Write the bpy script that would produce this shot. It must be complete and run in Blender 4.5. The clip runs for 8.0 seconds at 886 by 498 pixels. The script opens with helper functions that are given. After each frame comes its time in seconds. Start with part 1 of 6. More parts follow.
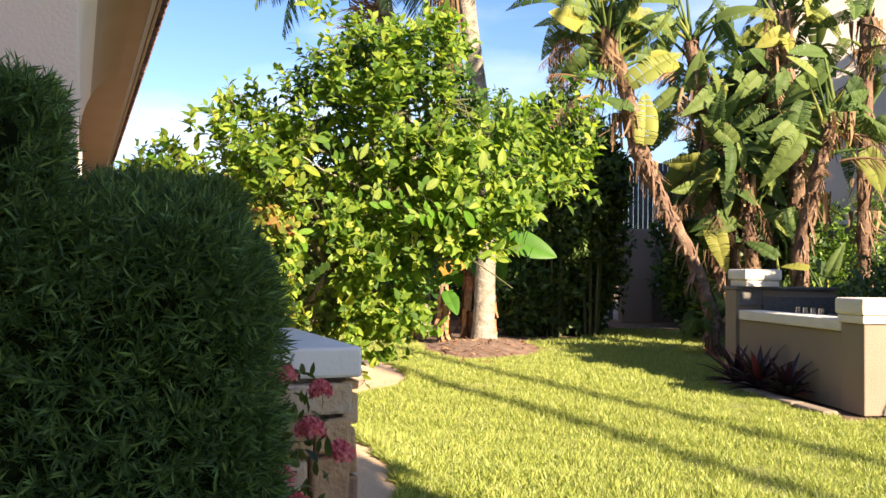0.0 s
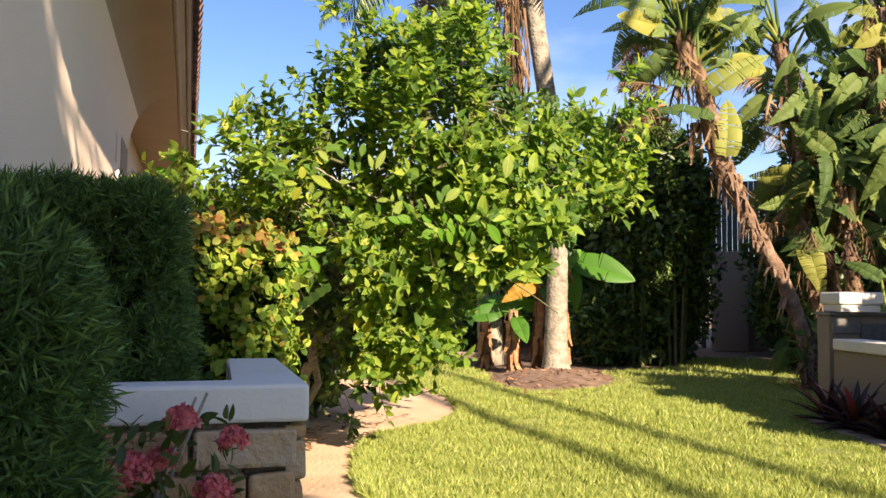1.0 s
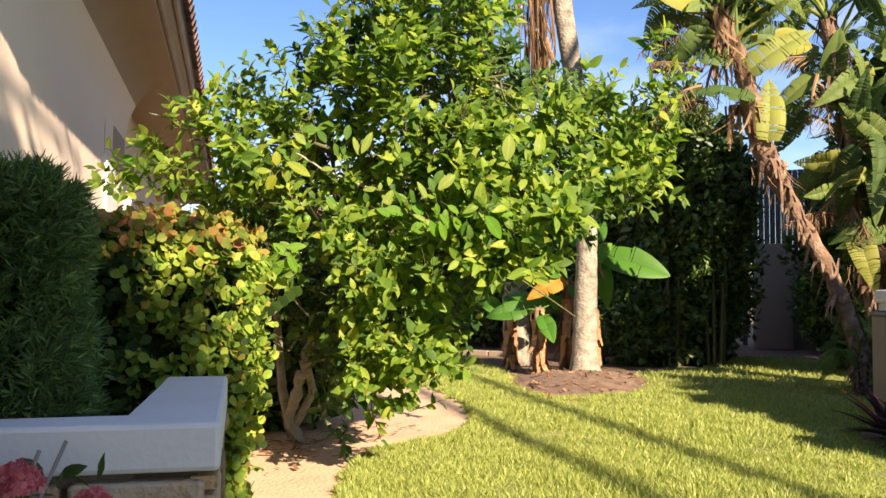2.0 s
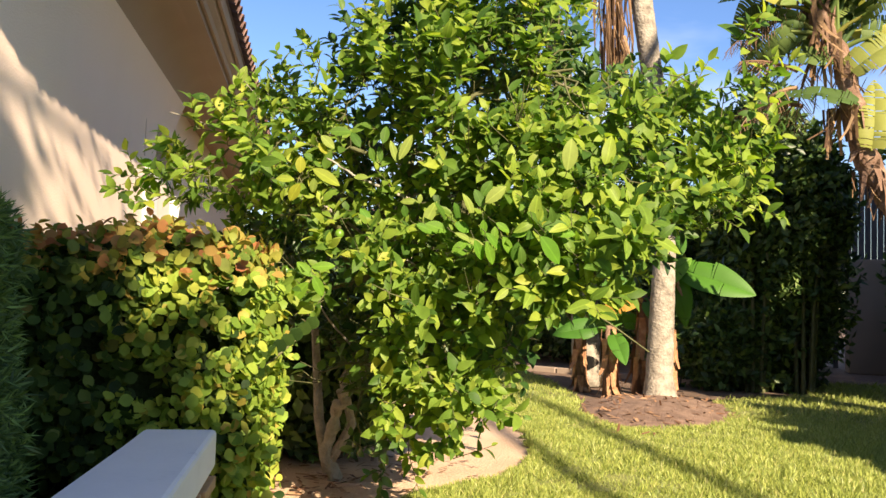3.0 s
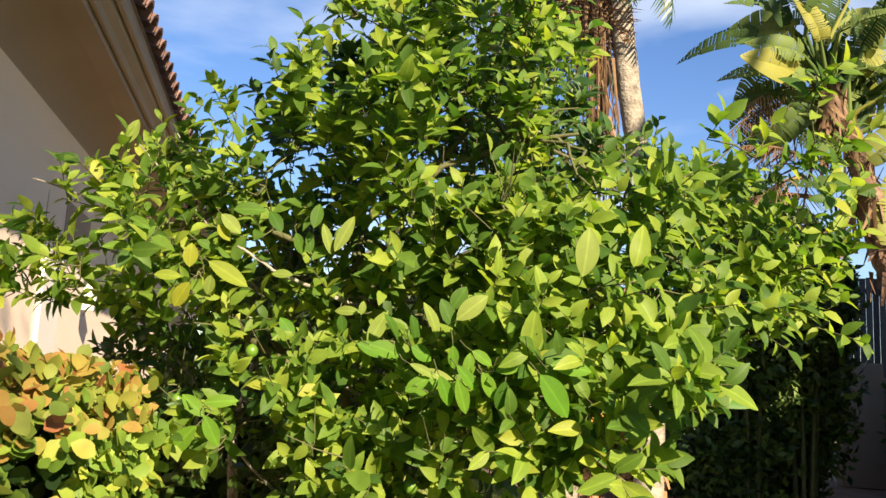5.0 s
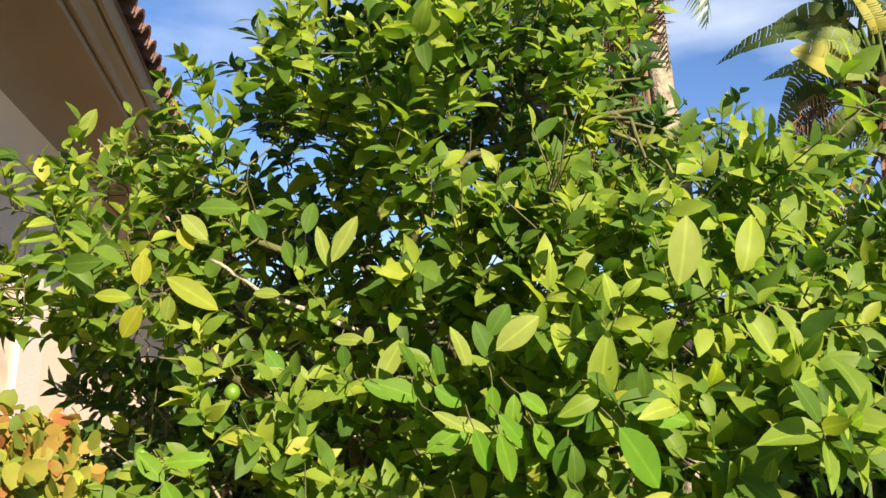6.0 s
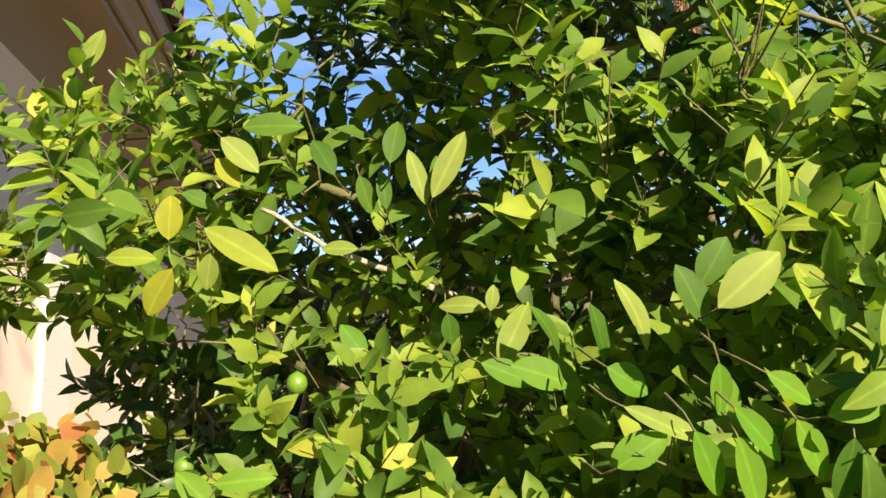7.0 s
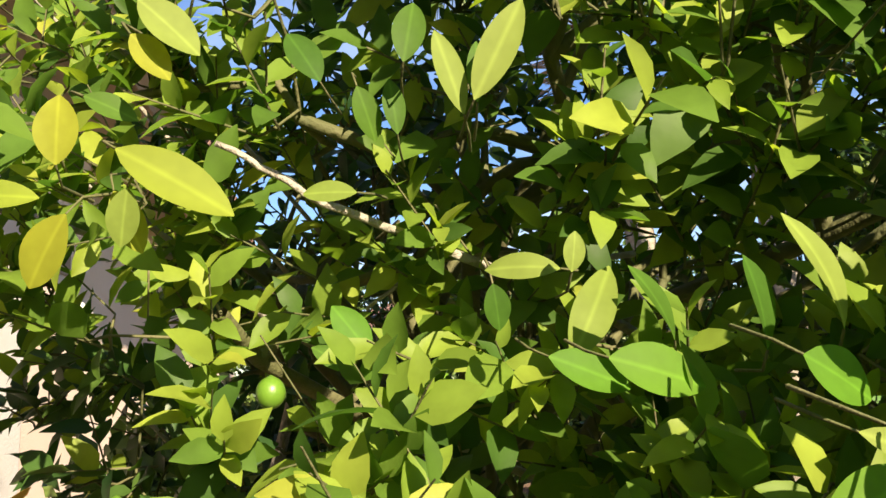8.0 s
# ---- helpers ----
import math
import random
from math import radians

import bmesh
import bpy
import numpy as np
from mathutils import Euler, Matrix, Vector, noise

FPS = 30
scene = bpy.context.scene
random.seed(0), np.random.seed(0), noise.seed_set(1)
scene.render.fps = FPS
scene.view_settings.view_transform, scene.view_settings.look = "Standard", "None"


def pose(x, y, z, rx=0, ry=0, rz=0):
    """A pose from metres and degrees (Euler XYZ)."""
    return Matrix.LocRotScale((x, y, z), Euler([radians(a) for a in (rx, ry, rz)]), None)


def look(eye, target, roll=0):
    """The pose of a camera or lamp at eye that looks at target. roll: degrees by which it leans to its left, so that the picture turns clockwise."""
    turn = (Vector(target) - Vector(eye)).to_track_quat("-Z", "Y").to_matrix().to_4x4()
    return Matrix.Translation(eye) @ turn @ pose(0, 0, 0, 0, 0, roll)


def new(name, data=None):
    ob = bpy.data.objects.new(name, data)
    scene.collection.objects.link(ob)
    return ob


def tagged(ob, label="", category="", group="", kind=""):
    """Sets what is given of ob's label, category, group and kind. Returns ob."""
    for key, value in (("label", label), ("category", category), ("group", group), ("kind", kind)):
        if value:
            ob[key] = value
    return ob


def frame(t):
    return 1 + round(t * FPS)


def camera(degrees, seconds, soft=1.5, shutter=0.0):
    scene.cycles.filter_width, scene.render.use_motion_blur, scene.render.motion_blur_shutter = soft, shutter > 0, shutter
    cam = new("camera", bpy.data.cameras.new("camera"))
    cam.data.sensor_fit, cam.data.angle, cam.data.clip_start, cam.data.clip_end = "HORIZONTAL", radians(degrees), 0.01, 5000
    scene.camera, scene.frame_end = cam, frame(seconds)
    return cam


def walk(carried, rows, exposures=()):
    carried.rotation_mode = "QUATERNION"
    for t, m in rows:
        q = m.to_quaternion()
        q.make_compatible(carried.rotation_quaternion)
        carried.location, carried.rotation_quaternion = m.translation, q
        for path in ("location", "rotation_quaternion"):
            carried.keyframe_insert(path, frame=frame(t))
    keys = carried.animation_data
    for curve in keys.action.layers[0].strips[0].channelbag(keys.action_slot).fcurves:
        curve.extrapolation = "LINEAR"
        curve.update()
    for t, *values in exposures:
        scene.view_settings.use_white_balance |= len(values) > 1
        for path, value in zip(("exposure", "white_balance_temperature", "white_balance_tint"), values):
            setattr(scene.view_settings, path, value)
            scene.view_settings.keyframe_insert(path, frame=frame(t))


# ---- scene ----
import itertools

cam = camera(53.6, 8.0, 1.5)
PATH = [
    (0, (0.424, 0.92, 0.965), (0.299, 2.915, 1.02), 0.6),
    (0.2, (0.464, 1.117, 0.988), (0.281, 3.108, 1.053), 2.0),
    (0.5, (0.634, 1.24, 0.971), (0.331, 3.215, 1.062), 1.0),
    (1, (0.782, 1.606, 0.947), (0.432, 3.572, 1.061), 0.5),
    (1.2, (0.831, 1.739, 0.937), (0.491, 3.706, 1.07), 0.2),
    (2.3, (0.876, 2.451, 1.033), (0.382, 4.387, 1.124), 0.4),
    (2.5, (0.849, 2.581, 1.059), (0.317, 4.506, 1.156), 0.5),
    (3, (0.837, 2.883, 1.102), (0.239, 4.788, 1.209), 1.6),
    (3.5, (0.772, 3.126, 1.189), (0.143, 5.021, 1.319), 2.6),
    (4, (0.663, 3.37, 1.235), (0.098, 5.277, 1.438), 2.6),
    (4.5, (0.635, 3.653, 1.255), (0.101, 5.565, 1.497), 2.7),
    (4.7, (0.605, 3.754, 1.27), (0.077, 5.664, 1.534), 2.6),
    (5.8, (0.402, 4.405, 1.35), (-0.133, 6.297, 1.716), 2.7),
    (6, (0.367, 4.506, 1.349), (-0.206, 6.388, 1.707), 1.9),
    (6.5, (0.172, 4.76, 1.349), (-0.457, 6.63, 1.68), -0.1),
    (7, (0.027, 4.997, 1.37), (-0.616, 6.867, 1.674), -0.3),
    (7.5, (-0.06, 5.242, 1.394), (-0.729, 7.105, 1.68), -0.9),
    (8, (-0.201, 5.451, 1.369), (-0.807, 7.33, 1.689), -1.3),
]
walk(cam, [(t, look(eye, target, roll)) for t, eye, target, roll in PATH], [(0, 2.03, 6500, 14), (0.5, 1.82, 6500, 14), (1.0, 1.74, 6500, 14), (3.5, 1.74, 6500, 13), (4.2, 1.62, 6500, 11), (6.0, 1.64, 6500, 10), (8.0, 1.74, 6500, 10)])

# ---- light ----
SUN_EL, SUN_AZ = radians(27.0), radians(-47.3)
TO_SUN = Vector((math.cos(SUN_EL) * math.cos(SUN_AZ), math.cos(SUN_EL) * math.sin(SUN_AZ), math.sin(SUN_EL)))
scene.view_settings.exposure = 1.6
world = bpy.data.worlds.new("world")
scene.world = world
world.use_nodes = True
wn, wl = world.node_tree.nodes, world.node_tree.links
bg = wn["Background"]
sky = wn.new("ShaderNodeTexSky")
sky.sky_type, sky.sun_disc = "NISHITA", False
sky.sun_elevation, sky.sun_rotation = SUN_EL, math.atan2(TO_SUN.x, TO_SUN.y)
sky.air_density, sky.dust_density, sky.ozone_density = 1.0, 0.3, 2.0
bg.inputs[1].default_value = 0.059
wtc, wmap, wnoise, wramp, wmix = (wn.new("ShaderNode" + k) for k in ("TexCoord", "Mapping", "TexNoise", "ValToRGB", "MixRGB"))
wmap.inputs["Scale"].default_value = (1.2, 1.2, 4.0)
wnoise.inputs["Scale"].default_value, wnoise.inputs["Detail"].default_value = 1.7, 6.0
wramp.color_ramp.elements[0].position, wramp.color_ramp.elements[1].position = 0.475, 0.84
wl.new(wtc.outputs["Generated"], wmap.inputs["Vector"])
wl.new(wmap.outputs[0], wnoise.inputs["Vector"])
wl.new(wnoise.outputs[0], wramp.inputs[0])
wl.new(wramp.outputs[0], wmix.inputs[0])
whs = wn.new("ShaderNodeHueSaturation")
whs.inputs["Saturation"].default_value = 1.2
whs.inputs["Hue"].default_value = 0.512
wl.new(sky.outputs[0], whs.inputs["Color"])
wl.new(whs.outputs[0], wmix.inputs[1])
wmix.inputs[2].default_value = (6.5, 7.0, 7.6, 1)
wl.new(wmix.outputs[0], bg.inputs[0])

sun = new("sun", bpy.data.lights.new("sun", "SUN"))
sun.data.energy, sun.data.angle, sun.data.color = 5.0, radians(0.45), (1.0, 0.81, 0.57)
sun.matrix_world = look(TO_SUN * 50, (0, 0, 0))


# ---- materials ----
def nodes_of(name):
    m = bpy.data.materials.new(name)
    m.use_nodes = True
    return m, m.node_tree.nodes, m.node_tree.links, m.node_tree.nodes["Principled BSDF"]


def ramp_node(nt, colours, stops=None):
    r = nt.new("ShaderNodeValToRGB")
    e = r.color_ramp.elements
    n = len(colours)
    while len(e) < n:
        e.new(0.5)
    for i, c in enumerate(colours):
        e[i].position = stops[i] if stops else i / max(1, n - 1)
        e[i].color = (*c, 1)
    return r


def surface(name, colours, rough=0.8, scale=6.0, fine=60.0, bump=0.3, metal=0.0, spec=0.5, each=False, stops=None, dist=0.02):
    """A grained surface: large stains and fine grain in colour, fine relief. each: a tint of its own for every object."""
    m, n, l, p = nodes_of(name)
    tc, big, small, mixv, bmp = (n.new("ShaderNode" + k) for k in ("TexCoord", "TexNoise", "TexNoise", "Math", "Bump"))
    big.inputs["Scale"].default_value, big.inputs["Detail"].default_value = scale, 5
    small.inputs["Scale"].default_value, small.inputs["Detail"].default_value = fine, 4
    r = ramp_node(n, colours, stops)
    l.new(tc.outputs["Object"], big.inputs["Vector"])
    l.new(tc.outputs["Object"], small.inputs["Vector"])
    mixv.operation, mixv.use_clamp = "MULTIPLY_ADD", True
    mixv.inputs[1].default_value = 0.35
    l.new(small.outputs[0], mixv.inputs[0])
    off = n.new("ShaderNodeMath")
    off.operation, off.inputs[1].default_value = "SUBTRACT", 0.17
    l.new(big.outputs[0], off.inputs[0])
    last = off
    if each:
        info, sp, ad = n.new("ShaderNodeObjectInfo"), n.new("ShaderNodeMath"), n.new("ShaderNodeMath")
        sp.operation, sp.inputs[1].default_value, sp.inputs[2].default_value = "MULTIPLY_ADD", 0.9, -0.45
        l.new(info.outputs["Random"], sp.inputs[0])
        ad.operation = "ADD"
        l.new(off.outputs[0], ad.inputs[0])
        l.new(sp.outputs[0], ad.inputs[1])
        last = ad
    l.new(last.outputs[0], mixv.inputs[2])
    l.new(mixv.outputs[0], r.inputs[0])
    l.new(r.outputs[0], p.inputs["Base Color"])
    bmp.inputs["Strength"].default_value, bmp.inputs["Distance"].default_value = bump, dist
    l.new(small.outputs[0], bmp.inputs["Height"])
    l.new(bmp.outputs[0], p.inputs["Normal"])
    p.inputs["Roughness"].default_value, p.inputs["Metallic"].default_value = rough, metal
    p.inputs["Specular IOR Level"].default_value = spec
    return m


def foliage(name, colours, stops=None, rough=0.4, through_light=0.35, single=False, vein=0.0, spec=0.4):
    """Leaves: a tint for each leaf, faint blotches, and sunlight that glows through the blade."""
    m, n, l, p = nodes_of(name)
    r = ramp_node(n, colours, stops)
    if single:
        src = n.new("ShaderNodeObjectInfo").outputs["Random"]
    else:
        src = n.new("ShaderNodeNewGeometry").outputs["Random Per Island"]
    l.new(src, r.inputs[0])
    tc, nz, hv = n.new("ShaderNodeTexCoord"), n.new("ShaderNodeTexNoise"), n.new("ShaderNodeHueSaturation")
    nz.inputs["Scale"].default_value, nz.inputs["Detail"].default_value = (2.2 if single else 24.0), 3
    l.new(tc.outputs["Object"], nz.inputs["Vector"])
    mr = n.new("ShaderNodeMapRange")
    mr.inputs["To Min"].default_value, mr.inputs["To Max"].default_value = 0.62, 1.32
    l.new(nz.outputs[0], mr.inputs[0])
    if vein:
        # a paler midrib along the blade
        ob_xyz, away, rib, mul = (n.new("ShaderNode" + k) for k in ("SeparateXYZ", "Math", "MapRange", "Math"))
        away.operation, mul.operation = "ABSOLUTE", "MULTIPLY"
        rib.inputs["From Max"].default_value, rib.inputs["To Min"].default_value, rib.inputs["To Max"].default_value = 0.035, 1 + vein, 1.0
        l.new(tc.outputs["Object"], ob_xyz.inputs[0])
        l.new(ob_xyz.outputs[0], away.inputs[0])
        l.new(away.outputs[0], rib.inputs[0])
        l.new(mr.outputs[0], mul.inputs[0])
        l.new(rib.outputs[0], mul.inputs[1])
        mr = mul
    l.new(mr.outputs[0], hv.inputs["Value"])
    l.new(r.outputs[0], hv.inputs["Color"])
    l.new(hv.outputs[0], p.inputs["Base Color"])
    bmp = n.new("ShaderNodeBump")
    bmp.inputs["Strength"].default_value, bmp.inputs["Distance"].default_value = 0.12, 0.01
    l.new(nz.outputs[0], bmp.inputs["Height"])
    l.new(bmp.outputs[0], p.inputs["Normal"])
    p.inputs["Roughness"].default_value, p.inputs["Specular IOR Level"].default_value = rough, spec
    t, mx, br = n.new("ShaderNodeBsdfTranslucent"), n.new("ShaderNodeMixShader"), n.new("ShaderNodeHueSaturation")
    br.inputs["Value"].default_value, br.inputs["Saturation"].default_value = 1.5, 1.1
    l.new(hv.outputs[0], br.inputs["Color"])
    l.new(br.outputs[0], t.inputs["Color"])
    mx.inputs[0].default_value = through_light
    l.new(p.outputs[0], mx.inputs[1])
    l.new(t.outputs[0], mx.inputs[2])
    l.new(mx.outputs[0], n["Material Output"].inputs["Surface"])
    return m


LIME = [(0.05, 0.112, 0.02), (0.11, 0.2, 0.03), (0.192, 0.29, 0.04), (0.28, 0.36, 0.052), (0.34, 0.375, 0.052)]
LIME_STOPS = [0.0, 0.3, 0.65, 0.96, 1.0]
M_lime = foliage("lime_leaves", LIME, LIME_STOPS, rough=0.5, spec=0.2, through_light=0.5)
# darker copy of the lime leaves: the crown's inner shade as colour
M_lime_shade = foliage("shaded_lime_leaves", [(0.02, 0.055, 0.015), (0.045, 0.1, 0.022), (0.085, 0.15, 0.03)], rough=0.4, spec=0.3, through_light=0.3)
M_lime_one = foliage("lime_leaf", LIME, LIME_STOPS, single=True, rough=0.5, spec=0.2, through_light=0.5, vein=0.35)
M_leaf_yellow = foliage("yellowing_lime_leaf", [(0.2, 0.265, 0.03), (0.27, 0.29, 0.03)], single=True, rough=0.6, spec=0.15, through_light=0.45, vein=0.25)
M_leaf_pale = foliage("pale_lime_leaf", [(0.17, 0.24, 0.045), (0.215, 0.275, 0.06)], single=True, rough=0.6, spec=0.15, through_light=0.4, vein=0.3)
M_leaf_green = foliage("green_lime_leaf", [(0.055, 0.13, 0.018), (0.095, 0.185, 0.024)], single=True, rough=0.55, spec=0.15, through_light=0.5, vein=0.35)
M_leaf_bright = foliage("bright_lime_leaf", [(0.095, 0.225, 0.02), (0.145, 0.275, 0.027)], single=True, rough=0.55, spec=0.15, through_light=0.5, vein=0.3)
M_podo = foliage("podocarpus_needles", [(0.048, 0.09, 0.037), (0.1, 0.18, 0.054), (0.18, 0.3, 0.078)], rough=0.55, through_light=0.2, spec=0.25)
# cocoplum leaves, darkened in colour for the hedge's shaded part
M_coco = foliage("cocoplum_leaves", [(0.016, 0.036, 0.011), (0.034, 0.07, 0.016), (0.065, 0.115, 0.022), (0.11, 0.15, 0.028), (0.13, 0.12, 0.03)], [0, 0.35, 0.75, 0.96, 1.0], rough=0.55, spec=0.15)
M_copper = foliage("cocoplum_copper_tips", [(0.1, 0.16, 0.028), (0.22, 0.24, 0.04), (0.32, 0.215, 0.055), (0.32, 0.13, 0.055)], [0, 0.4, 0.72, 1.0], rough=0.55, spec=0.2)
# brighter yellow-green copy: sunlight painted into the leaves of the lawn side
M_coco_lit = foliage("cocoplum_sunlit_leaves", [(0.12, 0.21, 0.03), (0.22, 0.32, 0.045), (0.34, 0.38, 0.06), (0.35, 0.26, 0.06)], [0, 0.5, 0.9, 1.0], rough=0.55, spec=0.2)
# near-black colour for the shade between a hedge's leaves
M_core = surface("hedge_core_shade", [(0.006, 0.012, 0.005), (0.02, 0.035, 0.01)], 0.95, 14, 60, 1.0, spec=0.1)
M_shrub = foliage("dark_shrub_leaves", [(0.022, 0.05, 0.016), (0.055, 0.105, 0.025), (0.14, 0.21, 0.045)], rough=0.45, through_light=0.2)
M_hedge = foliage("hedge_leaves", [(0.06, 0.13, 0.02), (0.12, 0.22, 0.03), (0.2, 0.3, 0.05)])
M_paddle = foliage("strelitzia_leaf", [(0.034, 0.068, 0.02), (0.086, 0.142, 0.04), (0.17, 0.225, 0.06), (0.28, 0.28, 0.062)], [0, 0.4, 0.8, 1.0], rough=0.55, spec=0.15, single=True, through_light=0.3)
M_banana = foliage("banana_leaf", [(0.05, 0.14, 0.018), (0.075, 0.2, 0.02), (0.12, 0.24, 0.025)], [0, 0.8, 1.0], single=True, rough=0.5, spec=0.25)
M_palm = foliage("palm_frond", [(0.03, 0.07, 0.02), (0.06, 0.11, 0.03), (0.1, 0.14, 0.04)], single=True, through_light=0.2)
M_dead = foliage("dry_frond", [(0.08, 0.045, 0.025), (0.18, 0.105, 0.055), (0.33, 0.22, 0.12)], single=True, rough=0.8, through_light=0.15)
M_dead_many = foliage("dry_strips", [(0.08, 0.045, 0.025), (0.2, 0.12, 0.06), (0.38, 0.26, 0.14)], rough=0.85, through_light=0.12)
M_grass = foliage("grass_blades", [(0.155, 0.21, 0.045), (0.275, 0.33, 0.075), (0.37, 0.41, 0.1), (0.49, 0.46, 0.18)], [0, 0.45, 0.9, 1.0], rough=0.5, through_light=0.3)
M_ixora = foliage("ixora_petals", [(0.5, 0.11, 0.14), (0.62, 0.18, 0.2), (0.7, 0.27, 0.27)], rough=0.6)
M_ixleaf = foliage("ixora_leaves", [(0.03, 0.06, 0.015), (0.06, 0.1, 0.02), (0.1, 0.12, 0.03)])
M_red = foliage("cordyline_leaves", [(0.03, 0.014, 0.018), (0.055, 0.018, 0.024), (0.04, 0.045, 0.025), (0.3, 0.03, 0.06)], [0, 0.55, 0.9, 1.0], single=True, rough=0.35)
M_thatch = surface("lawn_thatch", [(0.1, 0.12, 0.03), (0.18, 0.2, 0.05), (0.26, 0.26, 0.08)], 0.95, 3, 90, 0.8)
M_dirt = surface("garden_soil", [(0.06, 0.04, 0.028), (0.14, 0.09, 0.06), (0.22, 0.15, 0.1)], 0.95, 2.2, 60, 0.8)
M_sand = surface("sandy_path", [(0.38, 0.25, 0.155), (0.54, 0.38, 0.25), (0.64, 0.47, 0.33)], 0.95, 2.5, 45, 0.6)
M_mulch = surface("mulch", [(0.07, 0.042, 0.028), (0.19, 0.12, 0.083), (0.36, 0.25, 0.175)], 0.95, 9, 60, 1.0)
M_stucco = surface("house_stucco", [(0.74, 0.6, 0.49), (0.81, 0.67, 0.56), (0.85, 0.71, 0.6)], 0.9, 1.2, 90, 0.35, dist=0.008)
M_soffit = surface("soffit_paint", [(0.3, 0.215, 0.15), (0.37, 0.275, 0.2)], 0.8, 2, 80, 0.2, dist=0.005)
M_fascia = surface("fascia_paint", [(0.31, 0.23, 0.165), (0.39, 0.3, 0.22)], 0.7, 3, 50, 0.2, dist=0.005)
M_tile = surface("clay_roof_tile", [(0.09, 0.05, 0.042), (0.17, 0.095, 0.075), (0.3, 0.2, 0.165)], 0.8, 5, 40, 0.4, each=True)
M_white = surface("white_trim", [(0.72, 0.7, 0.66), (0.8, 0.78, 0.74)], 0.6, 4, 60, 0.15)
M_cap = surface("painted_concrete_cap", [(0.5, 0.5, 0.5), (0.68, 0.68, 0.68), (0.75, 0.74, 0.73)], 0.75, 5, 50, 0.3, stops=[0.0, 0.35, 1.0], dist=0.006)
M_stone = surface("ledge_stone", [(0.18, 0.115, 0.08), (0.34, 0.21, 0.12), (0.48, 0.33, 0.18), (0.45, 0.38, 0.31)], 0.85, 7, 40, 0.7, each=True)
M_mortar = surface("mortar", [(0.12, 0.1, 0.085), (0.2, 0.17, 0.14)], 0.95, 9, 70, 0.5)
M_bark = surface("palm_bark", [(0.1, 0.085, 0.068), (0.22, 0.195, 0.155), (0.36, 0.325, 0.265)], 0.9, 9, 34, 0.9, stops=[0.25, 0.45, 0.75])
M_papery = surface("papery_sheath", [(0.09, 0.04, 0.02), (0.3, 0.15, 0.07), (0.55, 0.38, 0.21)], 0.85, 16, 60, 0.6)
M_bark2 = surface("fibrous_bark", [(0.045, 0.026, 0.017), (0.15, 0.09, 0.058), (0.4, 0.3, 0.21)], 0.95, 7, 35, 0.9)
M_shoot = surface("young_bark", [(0.035, 0.05, 0.015), (0.08, 0.085, 0.03), (0.16, 0.14, 0.08)], 0.8, 9, 60, 0.4)
M_twig = surface("lime_bark", [(0.12, 0.105, 0.085), (0.27, 0.25, 0.21), (0.42, 0.395, 0.345)], 0.85, 14, 70, 0.7)
M_wood_dark = surface("weathered_wood", [(0.03, 0.03, 0.034), (0.075, 0.075, 0.08)], 0.85, 4, 60, 0.5, each=True)
M_bbq = surface("counter_stucco", [(0.2, 0.155, 0.116), (0.28, 0.22, 0.17)], 0.9, 2, 80, 0.4, dist=0.008)
M_bbqcap = surface("counter_cap_stone", [(0.58, 0.53, 0.47), (0.72, 0.68, 0.62)], 0.8, 6, 50, 0.5)
M_steel = surface("brushed_steel", [(0.4, 0.4, 0.42), (0.6, 0.6, 0.62)], 0.25, 3, 120, 0.05, metal=1.0)
M_granite = surface("dark_granite", [(0.04, 0.038, 0.036), (0.16, 0.15, 0.14)], 0.4, 30, 120, 0.05)
M_green_fruit = surface("lime_rind", [(0.06, 0.145, 0.014), (0.12, 0.22, 0.024)], 0.35, 30, 260, 0.15, dist=0.002)
M_black = surface("black_cable", [(0.02, 0.02, 0.02), (0.04, 0.04, 0.04)], 0.6, 4, 50, 0.1)
M_lampglass = surface("frosted_lamp_glass", [(0.7, 0.68, 0.62), (0.8, 0.78, 0.72)], 0.3, 9, 60, 0.05)
M_far = surface("far_stucco", [(0.6, 0.53, 0.44), (0.7, 0.64, 0.55)], 0.9, 0.6, 30, 0.2)


# ---- geometry helpers ----
def mesh_of(name, verts, faces, material, smooth=False):
    me = bpy.data.meshes.new(name)
    me.from_pydata([tuple(v) for v in verts], [], [tuple(f) for f in faces])
    me.materials.append(material)
    if smooth:
        me.polygons.foreach_set("use_smooth", [True] * len(me.polygons))
    me.update()
    return me


def link_part(name, me, parent=None, label="", m=None):
    ob = new(name, me)
    ob.parent = parent
    if m is not None:
        ob.matrix_basis = m
    if label:
        ob["label"] = label
    return ob


def part(name, bm, material, parent=None, label="", smooth=False, m=None):
    me = bpy.data.meshes.new(name)
    bmesh.ops.recalc_face_normals(bm, faces=bm.faces)
    bm.to_mesh(me)
    bm.free()
    me.materials.append(material)
    if smooth:
        me.polygons.foreach_set("use_smooth", [True] * len(me.polygons))
    return link_part(name, me, parent, label, m)


def thing(name, at, label, category, group="", kind="", m=None):
    ob = new(name)
    ob.empty_display_size = 0.1
    ob.matrix_basis = m if m is not None else Matrix.Translation(at)
    return tagged(ob, label, category, group, kind)


